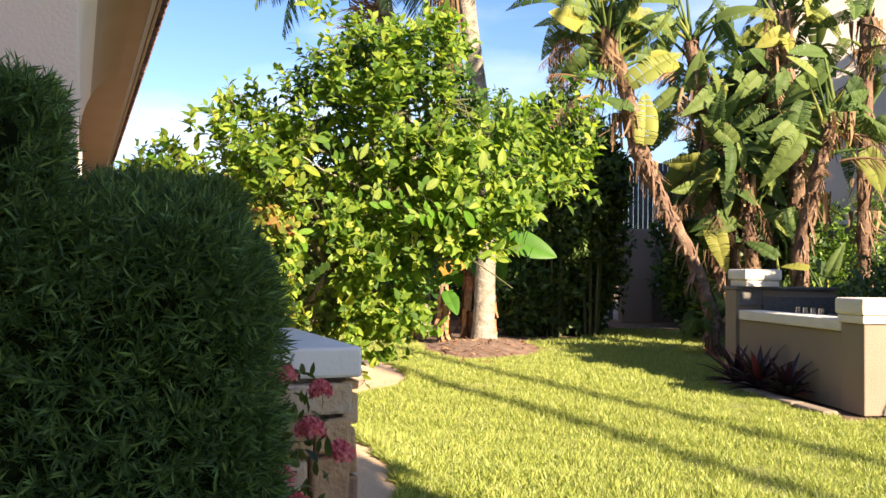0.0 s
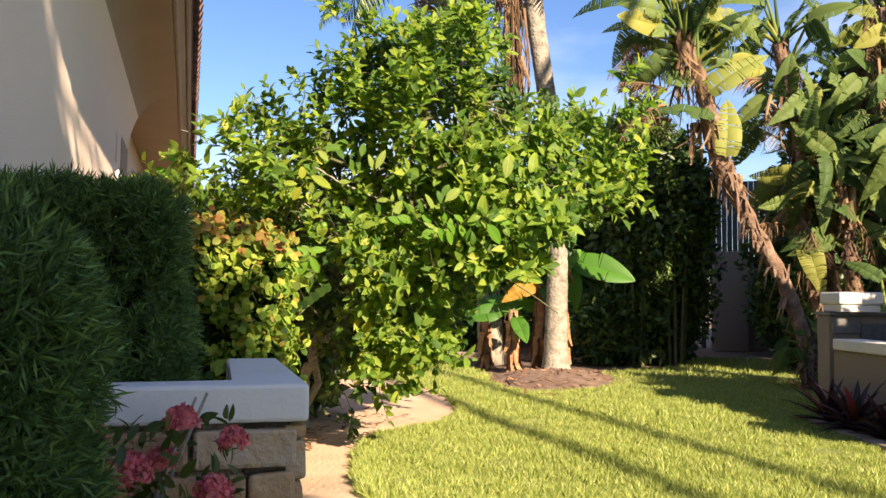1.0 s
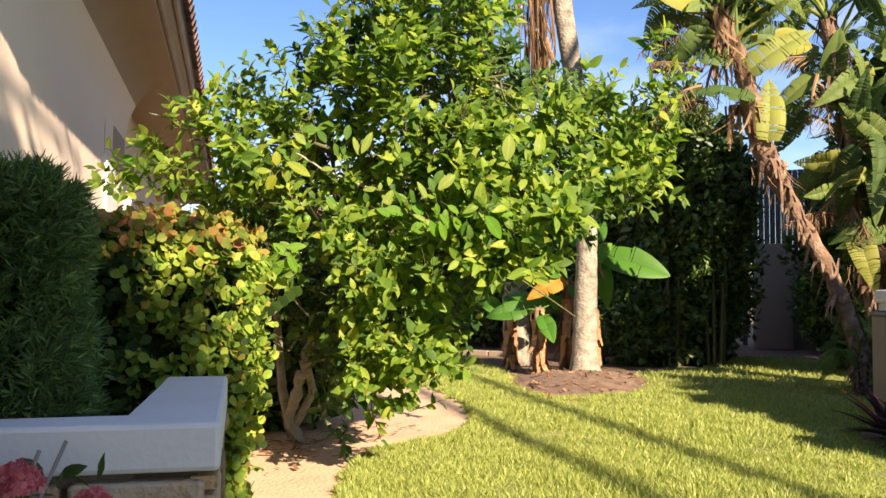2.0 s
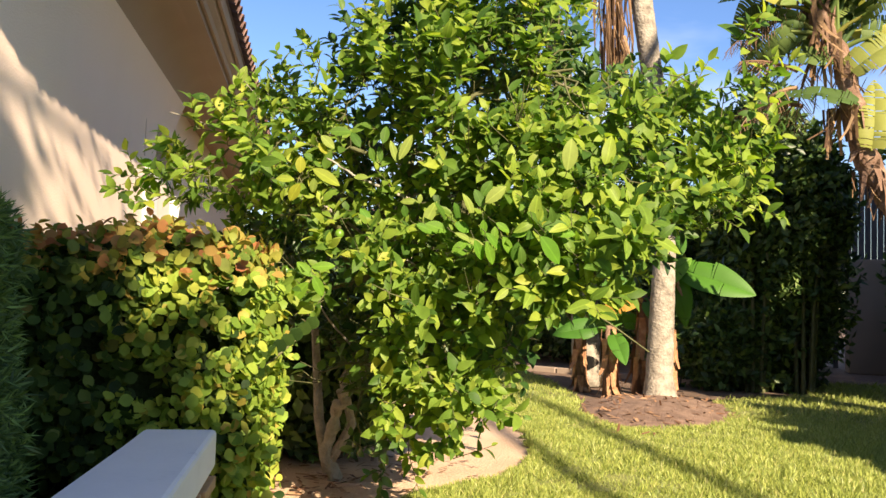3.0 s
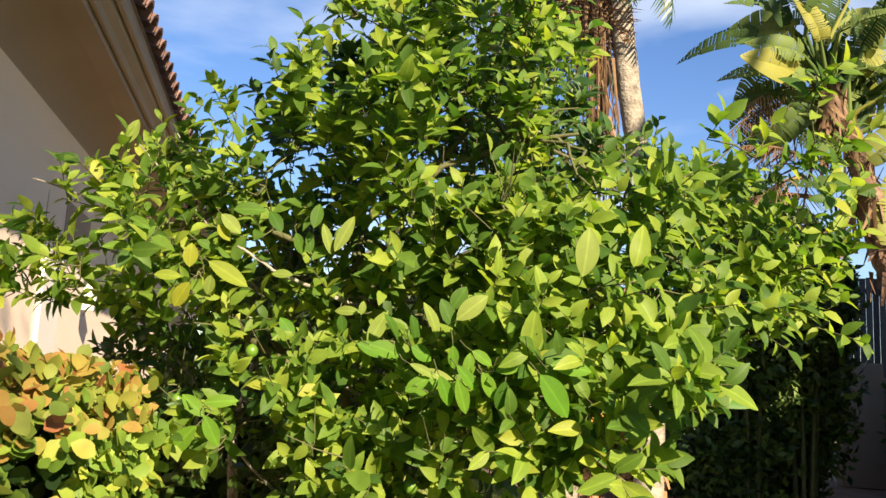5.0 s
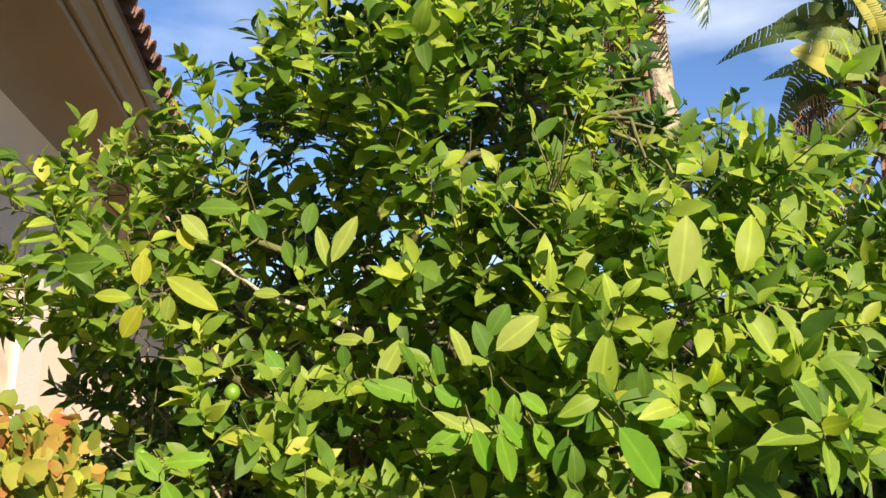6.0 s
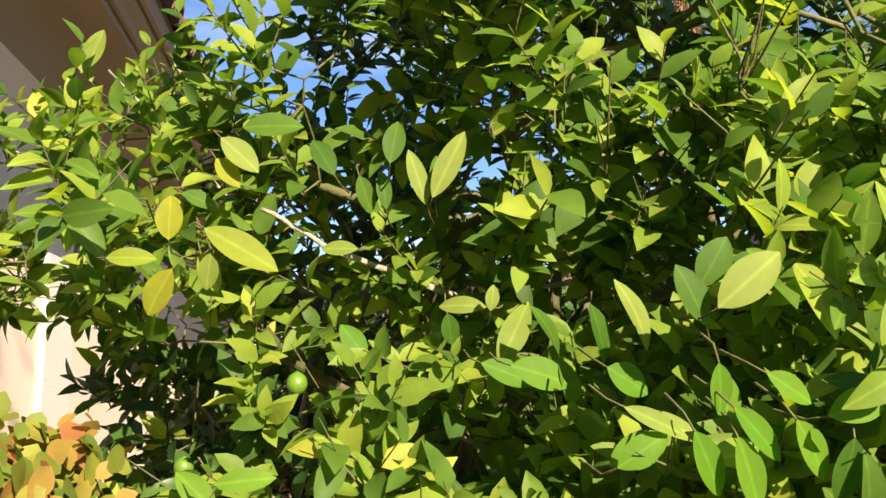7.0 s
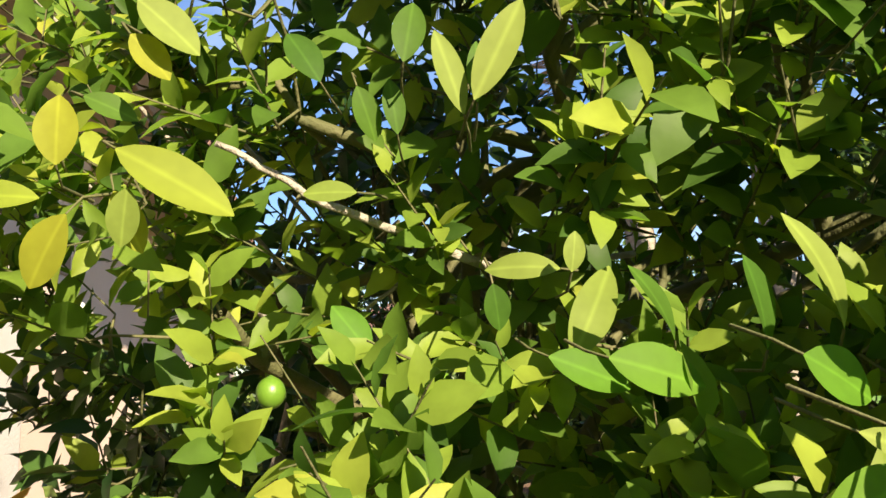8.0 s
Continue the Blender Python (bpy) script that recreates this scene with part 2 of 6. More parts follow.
def box(bm, x0, x1, y0, y1, z0, z1, bevel=0.0, m=None):
    vs = [bm.verts.new((x, y, z)) for x in (x0, x1) for y in (y0, y1) for z in (z0, z1)]
    q = [(0, 1, 3, 2), (4, 6, 7, 5), (0, 4, 5, 1), (2, 3, 7, 6), (0, 2, 6, 4), (1, 5, 7, 3)]
    fs = [bm.faces.new([vs[i] for i in f]) for f in q]
    if bevel:
        es = list({e for f in fs for e in f.edges})
        r = bmesh.ops.bevel(bm, geom=es, offset=bevel, segments=2, affect="EDGES", profile=0.5)
        vs = list({v for f in r["faces"] for v in f.verts} | {v for v in vs if v.is_valid})
    if m is not None:
        for v in vs:
            if v.is_valid:
                v.co = m @ v.co
    return vs


def tube(points, radii, sides=8, cap=True):
    """Verts and faces of a tube through the points, its radius changing on the way."""
    pts = [Vector(p) for p in points]
    verts, faces = [], []
    side = None
    for i, p in enumerate(pts):
        d = (pts[min(i + 1, len(pts) - 1)] - pts[max(i - 1, 0)]).normalized()
        if side is None:
            side = d.cross(Vector((0.31, 0.17, 0.93)) if abs(d.z) < 0.9 else Vector((1, 0, 0))).normalized()
        side = (side - d * side.dot(d)).normalized()
        up = d.cross(side)
        for k in range(sides):
            a = 2 * math.pi * k / sides
            verts.append(p + (side * math.cos(a) + up * math.sin(a)) * radii[i])
    for i in range(len(pts) - 1):
        for k in range(sides):
            a, b = i * sides + k, i * sides + (k + 1) % sides
            faces.append((a, b, b + sides, a + sides))
    if cap:
        faces.append(tuple(range(sides))[::-1])
        faces.append(tuple(range((len(pts) - 1) * sides, len(pts) * sides)))
    return verts, faces


class Pile:
    """Gathers many pieces for one mesh."""

    def __init__(self):
        self.v, self.f = [], []

    def add(self, verts, faces):
        o = len(self.v)
        self.v.extend(verts)
        self.f.extend(tuple(i + o for i in f) for f in faces)


def blade(length, width, stations=5, fold=0.25, droop=0.15, peak=0.45, tip=1.0, twist=0.0):
    """A leaf along +y, upper side +z: folded on its midrib, widest at peak, drooping to its tip."""
    v, f = [], []
    power = math.log(0.5) / math.log(peak)
    for i in range(stations):
        t = i / (stations - 1)
        w = width * 0.5 * max(0.04, math.sin(math.pi * t**power) ** (0.75 * tip))
        y, z, a = t * length, -droop * length * t * t, twist * (t - 0.3)
        v += [(-w, y, z + fold * w - a * w), (0, y, z), (w, y, z + fold * w + a * w)]
        if i:
            a = 3 * (i - 1)
            f += [(a, a + 1, a + 4, a + 3), (a + 1, a + 2, a + 5, a + 4)]
    return np.array(v), np.array(f)


def frames_from(direction, normal):
    """Turns, one a row, whose y runs along direction and whose z lies near normal."""
    y = direction / np.linalg.norm(direction, axis=1, keepdims=True)
    x = np.cross(y, normal)
    x /= np.linalg.norm(x, axis=1, keepdims=True) + 1e-9
    z = np.cross(x, y)
    return np.stack([x, y, z], axis=2)


def scatter(name, template, places, turns, sizes, material, parent=None, label="", widths=None):
    """One mesh of many copies of a leaf template."""
    tv, tf = template
    n, k = len(places), len(tv)
    s = np.repeat(sizes[:, None], 3, 1)
    if widths is not None:
        s = s * np.stack([widths, np.ones(n), np.ones(n)], 1)
    v = np.einsum("nij,nkj->nki", turns, tv[None] * s[:, None, :]) + places[:, None]
    f = (tf[None] + (np.arange(n) * k)[:, None, None]).reshape(-1, tf.shape[1])
    me = bpy.data.meshes.new(name)
    me.vertices.add(n * k)
    me.vertices.foreach_set("co", v.reshape(-1).astype(np.float32))
    c = tf.shape[1]
    me.loops.add(len(f) * c)
    me.loops.foreach_set("vertex_index", f.reshape(-1).astype(np.int32))
    me.polygons.add(len(f))
    me.polygons.foreach_set("loop_start", (np.arange(len(f)) * c).astype(np.int32))
    me.materials.append(material)
    me.polygons.foreach_set("use_smooth", np.ones(len(f), bool))
    me.update(calc_edges=True)
    return link_part(name, me, parent, label)


rng = np.random.default_rng(7)


def unit(n):
    v = rng.normal(size=(n, 3))
    return v / np.linalg.norm(v, axis=1, keepdims=True)


# The garden's own axes: U runs along the house, N from its wall to the lawn.
U = Vector((-0.4315, 0.902, 0.0))
N = Vector((0.902, 0.4315, 0.0))
PLANTER = Vector((-0.08, 4.16, 0.0))
BEDS = Vector((-0.14, 4.36, 0.0))


def along(origin):
    """Local axes at origin: x to the lawn, y along the house."""
    return Matrix(((N.x, U.x, 0, origin[0]), (N.y, U.y, 0, origin[1]), (0, 0, 1, origin[2]), (0, 0, 0, 1)))


def height(x, y):
    """The lie of the ground: level, a little raised along the planter."""
    return 0.13 * np.exp(-((x + 0.35) / 0.42) ** 2) * np.clip((6.2 - y) / 1.2, 0, 1)

# ---- ground ----
gx = np.concatenate([[-400, -120, -50, -25, -14, -9], np.arange(-6, 6.01, 0.3), [8, 12, 20, 40, 100, 400]])
gy = np.concatenate([[-400, -100, -40, -15, -6], np.arange(-2, 18.01, 0.3), [20, 25, 40, 80, 150, 500]])
gv = [(x, y, float(height(x, y)) - 0.01) for y in gy for x in gx]
gf = [(j * len(gx) + i, j * len(gx) + i + 1, (j + 1) * len(gx) + i + 1, (j + 1) * len(gx) + i) for j in range(len(gy) - 1) for i in range(len(gx) - 1)]
tagged(new("ground", mesh_of("ground", gv, gf, M_dirt, True)), "brown sandy garden soil under the plants", "ground", kind="structure")

SAND_EDGE = [(-0.2, -5.0), (0.0, 1.0), (0.1, 3.0), (0.12, 3.9), (0.0, 4.68), (-0.25, 5.4), (-0.44, 5.96), (-0.62, 6.73), (-0.68, 7.35), (-0.56, 7.8), (-0.38, 8.1), (-0.28, 8.5), (-0.34, 9.0), (-0.6, 9.8), (-1.0, 10.7), (-1.5, 11.5)]


def edge_x(y):
    return np.interp(y, [p[1] for p in SAND_EDGE], [p[0] for p in SAND_EDGE])


def wavy(x, y):
    return 0.03 * np.sin(7 * x + 3 * y) + 0.02 * np.sin(17 * y - 5 * x)


def is_lawn(x, y):
    """Where the lawn grows."""
    w = wavy(x, y)
    ok = (y < 11.5) & (x > edge_x(y) + w)
    far = (y >= 11.5) & (y < 17) & (x > -3.2 + w) & (x < np.interp(y, [11.5, 12.4, 14.5, 17], [-0.45, -0.55, -1.25, -2.4]) + w)
    mound = ((x - 0.25) / 0.74) ** 2 + ((y - 12.15) / 1.4) ** 2 < 1 + 2 * w
    right = (y >= 11.5) & (y < 16.5 + 2 * w) & (x > np.interp(y, [11.5, 13.5, 14.5, 17], [0.55, 0.9, 1.9, 2.3]))
    bed = (x > 2.35 - 0.19 * (y - 9.1) + w) & (y < 9.3) & (y > 6.9 + w)
    return (ok | far | right) & ~mound & ~bed & (x < 7.0 + 2 * w) & (y > -5.0)


# lawn: a fine sheet under the blades
step = 0.12
lx, ly = np.arange(-3.4, 7.4, step), np.arange(-5.2, 17.2, step)
lv, lf, seen_v = [], [], {}


def lawn_vertex(i, j):
    if (i, j) not in seen_v:
        seen_v[i, j] = len(lv)
        x, y = lx[i], ly[j]
        lv.append((x, y, float(height(x, y)) + 0.012 + 0.008 * math.sin(5 * x) * math.sin(4 * y)))
    return seen_v[i, j]


cx, cy = np.meshgrid(lx[:-1] + step / 2, ly[:-1] + step / 2, indexing="ij")
inside = is_lawn(cx, cy)
for i, j in zip(*np.nonzero(inside)):
    lf.append((lawn_vertex(i, j), lawn_vertex(i + 1, j), lawn_vertex(i + 1, j + 1), lawn_vertex(i, j + 1)))
tagged(new("lawn", mesh_of("lawn", lv, lf, M_thatch, True)), "dense green lawn lit by low sun", "lawn", kind="structure")

# sandy path between the lawn and the beds
sv, sf = [], []
rows_y = np.arange(3.6, 11.9, 0.1)
for y in rows_y:
    r = float(edge_x(y)) + 0.08
    l = float(np.interp(y, [3.6, 4.4, 5.2, 6.5, 7.5, 9.0, 10.5, 11.9], [-0.15, -0.2, -0.62, -1.3, -2.2, -2.6, -2.9, -2.9]))
    for k in range(9):
        x = l + (r - l) * k / 8
        sv.append((x, y, float(height(x, y)) + 0.004 + 0.006 * noise.noise((x * 3, y * 3, 0))))
for j in range(len(rows_y) - 1):
    for k in range(8):
        a = j * 9 + k
        sf.append((a, a + 1, a + 10, a + 9))
tagged(new("path", mesh_of("path", sv, sf, M_sand, True)), "pale sandy footpath beside the lawn", "path", kind="structure")

# earth mound round the palm
bm = bmesh.new()
rings = [(0.0, 0.1), (0.35, 0.1), (0.6, 0.075), (0.85, 0.03), (1.0, 0.0), (1.1, -0.03)]
last = None
for r, z in rings:
    ring = []
    for k in range(40):
        a = 2 * math.pi * k / 40
        q = 1 + 0.07 * noise.noise((3 * math.cos(a), 3 * math.sin(a), r))
        x, y = 0.25 + 0.78 * r * q * math.cos(a), 12.15 + 1.45 * r * q * math.sin(a)
        ring.append(bm.verts.new((x, y, z + 0.025 * noise.noise((x * 6, y * 6, 1)))))
    if last and r > 0.01:
        for k in range(40):
            bm.faces.new((last[k], last[(k + 1) % 40], ring[(k + 1) % 40], ring[k]))
    last = ring
bmesh.ops.remove_doubles(bm, verts=bm.verts, dist=0.002)
mound = part("mulch_mound", bm, M_mulch, smooth=True)
tagged(mound, "low ring of reddish mulch and soil round the palm", "mulch", kind="structure")

# chips of bark and dry leaf litter on the mound and under the lime tree
chip = (np.array([(-0.5, 0, 0), (0.5, 0, 0), (0.42, 1, 0.12), (-0.4, 1, 0.1)]) * (0.35, 1, 1), np.array([(0, 1, 2, 3)]))
n = 700
pl = np.stack([rng.normal(0.2, 0.42, n), rng.normal(12.0, 0.75, n), np.zeros(n)], 1)
pl[:, 2] = 0.09 - 0.08 * (((pl[:, 0] - 0.25) / 0.78) ** 2 + ((pl[:, 1] - 12.15) / 1.45) ** 2)
pl[:, 2] = np.maximum(pl[:, 2], 0.005) + 0.008
n2 = 200
pl2 = np.stack([rng.normal(-1.25, 0.28, n2), rng.normal(7.9, 0.5, n2), np.full(n2, 0.018)], 1)
pl2 = pl2[(pl2[:, 0] < edge_x(pl2[:, 1]) - 0.05)]
allp = np.concatenate([pl, pl2])
flat = np.stack([rng.normal(size=len(allp)), rng.normal(size=len(allp)), rng.normal(0, 0.12, len(allp))], 1)
M_litter = foliage("dry_litter", [(0.09, 0.045, 0.025), (0.2, 0.1, 0.05), (0.36, 0.22, 0.12)], rough=0.9, through_light=0.05)
litter = scatter("leaf_litter", chip, allp, frames_from(flat, np.tile([0, 0, 1.0], (len(allp), 1)) + rng.normal(0, 0.2, (len(allp), 3))), rng.uniform(0.03, 0.085, len(allp)), M_litter)
tagged(litter, "dry brown leaf litter and bark chips on soil", "leaf litter", kind="stuff")

# grass blades
tv = np.array([(-0.5, 0, 0), (0.5, 0, 0), (0, 1.0, -0.1)])
grass_t = (tv * (0.17, 1, 1), np.array([(0, 1, 2)]))


def grass(name, n, y0, y1, x0, x1, size):
    x, y = rng.uniform(x0, x1, n), rng.uniform(y0, y1, n)
    keep = is_lawn(x, y)
    x, y = x[keep], y[keep]
    n = len(x)
    pos = np.stack([x, y, height(x, y) + 0.008], 1)
    lean = rng.uniform(0.25, 1.1, n)
    a = rng.uniform(0, 2 * np.pi, n)
    d = np.stack([np.cos(a) * np.sin(lean), np.sin(a) * np.sin(lean), np.cos(lean)], 1)
    patch = 1 + 0.25 * np.sin(2.1 * x + 1.3 * y) * np.sin(1.7 * y - 0.6 * x) + 0.3 * np.sin(11 * x + 5 * y) * np.sin(9 * y - 7 * x)
    ob = scatter(name, grass_t, pos, frames_from(d, rng.normal(size=(n, 3))), size * rng.uniform(0.55, 1.3, n) * patch, M_grass)
    return tagged(ob, "short broad-bladed green lawn grass", "grass", kind="stuff")


grass("lawn_grass", 330000, 3.2, 8.0, -0.8, 4.2, 0.043)
# longer tufts along the path's edge
def edge_grass(n):
    y = rng.uniform(3.9, 9.5, n)
    x = edge_x(y) + wavy(edge_x(y), y) + rng.exponential(0.03, n) - 0.015
    pos = np.stack([x, y, height(x, y) + 0.006], 1)
    lean, a = rng.uniform(0.2, 1.2, n), rng.uniform(0, 2 * np.pi, n)
    d = np.stack([np.cos(a) * np.sin(lean) - 0.25, np.sin(a) * np.sin(lean), np.cos(lean)], 1)
    tagged(scatter("edge_grass", grass_t, pos, frames_from(d, rng.normal(size=(n, 3))), rng.uniform(0.03, 0.07, n), M_grass), "ragged longer grass along the sandy path", "grass", kind="stuff")


edge_grass(16000)
grass("lawn_grass", 170000, 8.0, 12.0, -1.6, 4.6, 0.047)
grass("lawn_grass", 45000, 12.0, 17.0, -3.2, 4.6, 0.06)
grass("lawn_grass", 20000, 0.6, 3.2, -0.2, 4.2, 0.042)

# ---- house ----
HU, HN = Vector((-0.4413, 0.8974, 0.0)), Vector((0.8974, 0.4413, 0.0))
HOUSE = Vector((-3.893, 9.668, 0.0))


def house_at(origin):
    """Local axes of the house: x out of its wall, y along it."""
    return Matrix(((HN.x, HU.x, 0, origin[0]), (HN.y, HU.y, 0, origin[1]), (0, 0, 1, origin[2]), (0, 0, 0, 1)))


hm = house_at(HOUSE)
EAVE_OUT, EAVE_Z, SOFFIT_Z, EAVE_END = 0.615, 3.22, 3.0, -6.2
house = thing("house", None, "cream stucco house with deep eaves and clay tiles", "house", m=hm)
bm = bmesh.new()
box(bm, -0.3, 0.0, -7.3, 0.0, 0.0, SOFFIT_Z)
box(bm, -0.42, -0.12, 0.002, 12.0, 0.0, SOFFIT_Z - 0.025)
part("wall", bm, M_stucco, house)


def run_of(profile, y0, y1):
    """A band of the given section, drawn along the house."""
    bm = bmesh.new()
    ends = [[bm.verts.new((x, y, z)) for x, z in profile] for y in (y0, y1)]
    n_ = len(profile)
    for k in range(n_):
        bm.faces.new((ends[0][k], ends[0][(k + 1) % n_], ends[1][(k + 1) % n_], ends[1][k]))
    bm.faces.new(ends[0][::-1])
    bm.faces.new(ends[1])
    return bm


# the wall turns into the soffit in a wide cove: its lower part in the wall's paint, its upper part brown
bend = [(0.36 * (1 - math.cos(k * math.pi / 144)) + 0.0005, 2.3 + 0.66 * math.sin(k * math.pi / 144)) for k in range(73)]
COVE_PAINT = 35
part("cove", run_of(bend[:COVE_PAINT + 1] + [(0.0005, bend[COVE_PAINT][1])], EAVE_END, 0.0), M_stucco, house, "curved top of the stucco wall")
part("soffit", run_of(bend[COVE_PAINT:] + [(0.47, 2.975), (0.47, 3.05), (0.0005, 3.05), (0.0005, bend[COVE_PAINT][1])], EAVE_END, 0.0), M_soffit, house, "brown painted coved soffit")
bm = bmesh.new()
box(bm, -0.42, 0.466, 0.003, 12.0, 2.98, 3.05)
box(bm, 0.002, 0.008, -0.8, -0.002, 2.08, 2.42, 0.002)
part("soffit", bm, M_soffit, house, "brown painted band over the corner")
part("fascia", run_of([(0.473, 3.015), (0.5, 3.015), (0.515, 3.045), (0.55, 3.075), (0.562, 3.13), (0.562, 3.18), (0.473, 3.18)], EAVE_END, 12.1), M_fascia, house, "tan moulded fascia board")
part("gutter_board", run_of([(0.565, 3.1), (0.59, 3.1), (0.6, 3.13), (0.6, 3.185), (0.565, 3.185)], EAVE_END, 12.1), M_fascia, house, "narrow shadowed board under the tiles")
bm = bmesh.new()
vs = [bm.verts.new(p) for p in ((EAVE_OUT, EAVE_END, EAVE_Z - 0.03), (EAVE_OUT, 12.1, EAVE_Z - 0.03), (-6.0, 12.1, EAVE_Z + 2.4), (-6.0, EAVE_END, EAVE_Z + 2.4))]
lo = [bm.verts.new(v.co - Vector((0, 0, 0.003))) for v in vs]
bm.faces.new(vs), bm.faces.new(lo[::-1])
for k in range(4):
    bm.faces.new((vs[k], lo[k], lo[(k + 1) % 4], vs[(k + 1) % 4]))
roof = part("roof", bm, M_tile, house, "reddish-brown clay tile roof")
bm = bmesh.new()
box(bm, 0.002, 0.03, -1.3, -0.82, 0.0, 2.04, 0.006)
part("corner_board", bm, M_white, house, "white painted pilaster")
bm = bmesh.new()
box(bm, -0.003, 0.004, -1.306, -1.298, 2.1, 2.4)
part("joint", bm, M_fascia, house, "narrow dark joint in the stucco")
# barrel tiles at the eave, each a half pipe
slope = math.atan2(2.43, 6.63)
prof, tv, tf = 7, [], []
for e, (yy, rr) in enumerate(((0.0, 0.085), (0.42, 0.07))):
    for k in range(prof):
        a = math.pi * k / (prof - 1)
        tv.append((rr * math.cos(a), yy, rr * math.sin(a)))
    for k in range(prof):
        a = math.pi * k / (prof - 1)
        tv.append((0.8 * rr * math.cos(a), yy, 0.8 * rr * math.sin(a)))
for k in range(prof - 1):
    tf += [(k, k + 1, 2 * prof + k + 1, 2 * prof + k), (prof + k + 1, prof + k, 3 * prof + k, 3 * prof + k + 1), (k + 1, k, prof + k, prof + k + 1)]
tile_me = mesh_of("roof_tile", tv, tf, M_tile, False)
for r in range(2):
    for k in range(94):
        y = EAVE_END + 0.1 + k * 0.195
        x, z = EAVE_OUT + 0.05 - r * 0.36 * math.cos(slope), EAVE_Z - 0.035 + r * 0.36 * math.sin(slope)
        link_part("roof_tile", tile_me, roof, m=pose(x, y, z, math.degrees(slope), 0, 90) @ pose(0, 0, 0, 0, random.uniform(-2, 2), random.uniform(-1.5, 1.5)))

# wall lantern beside the recess
lamp = thing("wall_lantern", None, "small white wall lantern on the stucco", "lamp", m=house_at(HOUSE + HU * 0.35 - HN * 0.12))
bm = bmesh.new()
box(bm, 0.002, 0.02, -0.05, 0.05, 1.72, 1.92, 0.006)
part("back_plate", bm, M_white, lamp)
bm = bmesh.new()
bmesh.ops.create_cone(bm, cap_ends=True, segments=10, radius1=0.05, radius2=0.07, depth=0.16, matrix=Matrix.Translation((0.1, 0, 1.82)))
part("glass", bm, M_lampglass, lamp, "frosted glass")
bm = bmesh.new()
bmesh.ops.create_cone(bm, cap_ends=True, segments=10, radius1=0.085, radius2=0.02, depth=0.07, matrix=Matrix.Translation((0.1, 0, 1.935)))
box(bm, 0.02, 0.1, -0.008, 0.008, 1.93, 1.945)
part("cap", bm, M_white, lamp)

# ---- planter with its hedge ----
pm, bed = along(PLANTER), along(BEDS)
planter = thing("planter", None, "low stone planter with a pale concrete cap", "planter", m=pm)
CAP_Z, CAP_T, WING = 0.69, 0.112, 0.21
bm = bmesh.new()
outline = [(0, -0.02), (0, 1.14), (-WING, 1.14), (-WING, 0.13), (-0.9, 0.13), (-0.9, -0.02)]
lowv = [bm.verts.new((x, y, CAP_Z - CAP_T)) for x, y in outline]
top = [bm.verts.new((x, y, CAP_Z)) for x, y in outline]
bm.faces.new(lowv[::-1]), bm.faces.new(top)
for k in range(6):
    bm.faces.new((lowv[k], lowv[(k + 1) % 6], top[(k + 1) % 6], top[k]))
bmesh.ops.bevel(bm, geom=list(bm.edges), offset=0.012, segments=2, affect="EDGES", profile=0.5)
part("cap", bm, M_cap, planter, "pale painted concrete cap")
bm = bmesh.new()
box(bm, -WING + 0.02, -0.05, 0.03, 1.1, -0.05, CAP_Z - CAP_T)
box(bm, -0.9, -0.05 - 0.001, 0.03, 0.11, -0.05, CAP_Z - CAP_T - 0.003)
part("core", bm, M_mortar, planter, "recessed grey mortar")
# ledge stones on both outer faces


def stone(w, h, d):
    bm = bmesh.new()
    box(bm, -w / 2, w / 2, 0, d, 0, h, min(w, h) * 0.1)
    for v in bm.verts:
        v.co += Vector([0.014 * noise.noise(v.co * 9 + Vector((w * 50, h * 31, i * 7))) for i in range(3)])
    return bm


srand = random.Random(4)
for face in range(2):
    z = 0.0
    while z < CAP_Z - CAP_T - 0.03:
        h = min(srand.uniform(0.09, 0.2), CAP_Z - CAP_T - z - 0.006)
        if CAP_Z - CAP_T - z - h < 0.05:
            h = CAP_Z - CAP_T - z - 0.006
        run, end = 0.0, (1.12 if face == 0 else 0.86)
        while run < end - 0.02:
            w = min(srand.uniform(0.14, 0.36), end - run)
            d = srand.uniform(0.05, 0.07)
            mid = run + w / 2
            b = stone(w - 0.012, h - 0.012, d)
            if face == 0:
                m = Matrix.Translation((-0.065, 0.0 + mid, z)) @ pose(0, 0, 0, 0, 0, -90)
            else:
                m = Matrix.Translation((-0.03 - mid, 0.045, z)) @ pose(0, 0, 0, 0, 0, 180)
            part("stone", b, M_stone, planter, m=m)
            run += w
        z += h


def lumpy_box(name, size, m, material, parent, seed, amount=0.05, cuts=7, label="", square=5.0):
    """A hedge's dark inside, its shade put into a near-black colour: a box with a rough skin."""
    bm = bmesh.new()
    bmesh.ops.create_cube(bm, size=1.0)
    bmesh.ops.subdivide_edges(bm, edges=bm.edges[:], cuts=cuts, use_grid_fill=True)
    for v in bm.verts:
        v.co = Vector((v.co.x * size[0], v.co.y * size[1], v.co.z * size[2]))
        v.co /= max(1.0, sum(abs(2 * v.co[i] / size[i]) ** square for i in range(3)) ** (1 / square))
        v.co += Vector([amount * noise.noise(v.co * 4 + Vector((seed, i * 5.3, seed * 2))) for i in range(3)])
    return part(name, bm, material, parent, label, True, m)


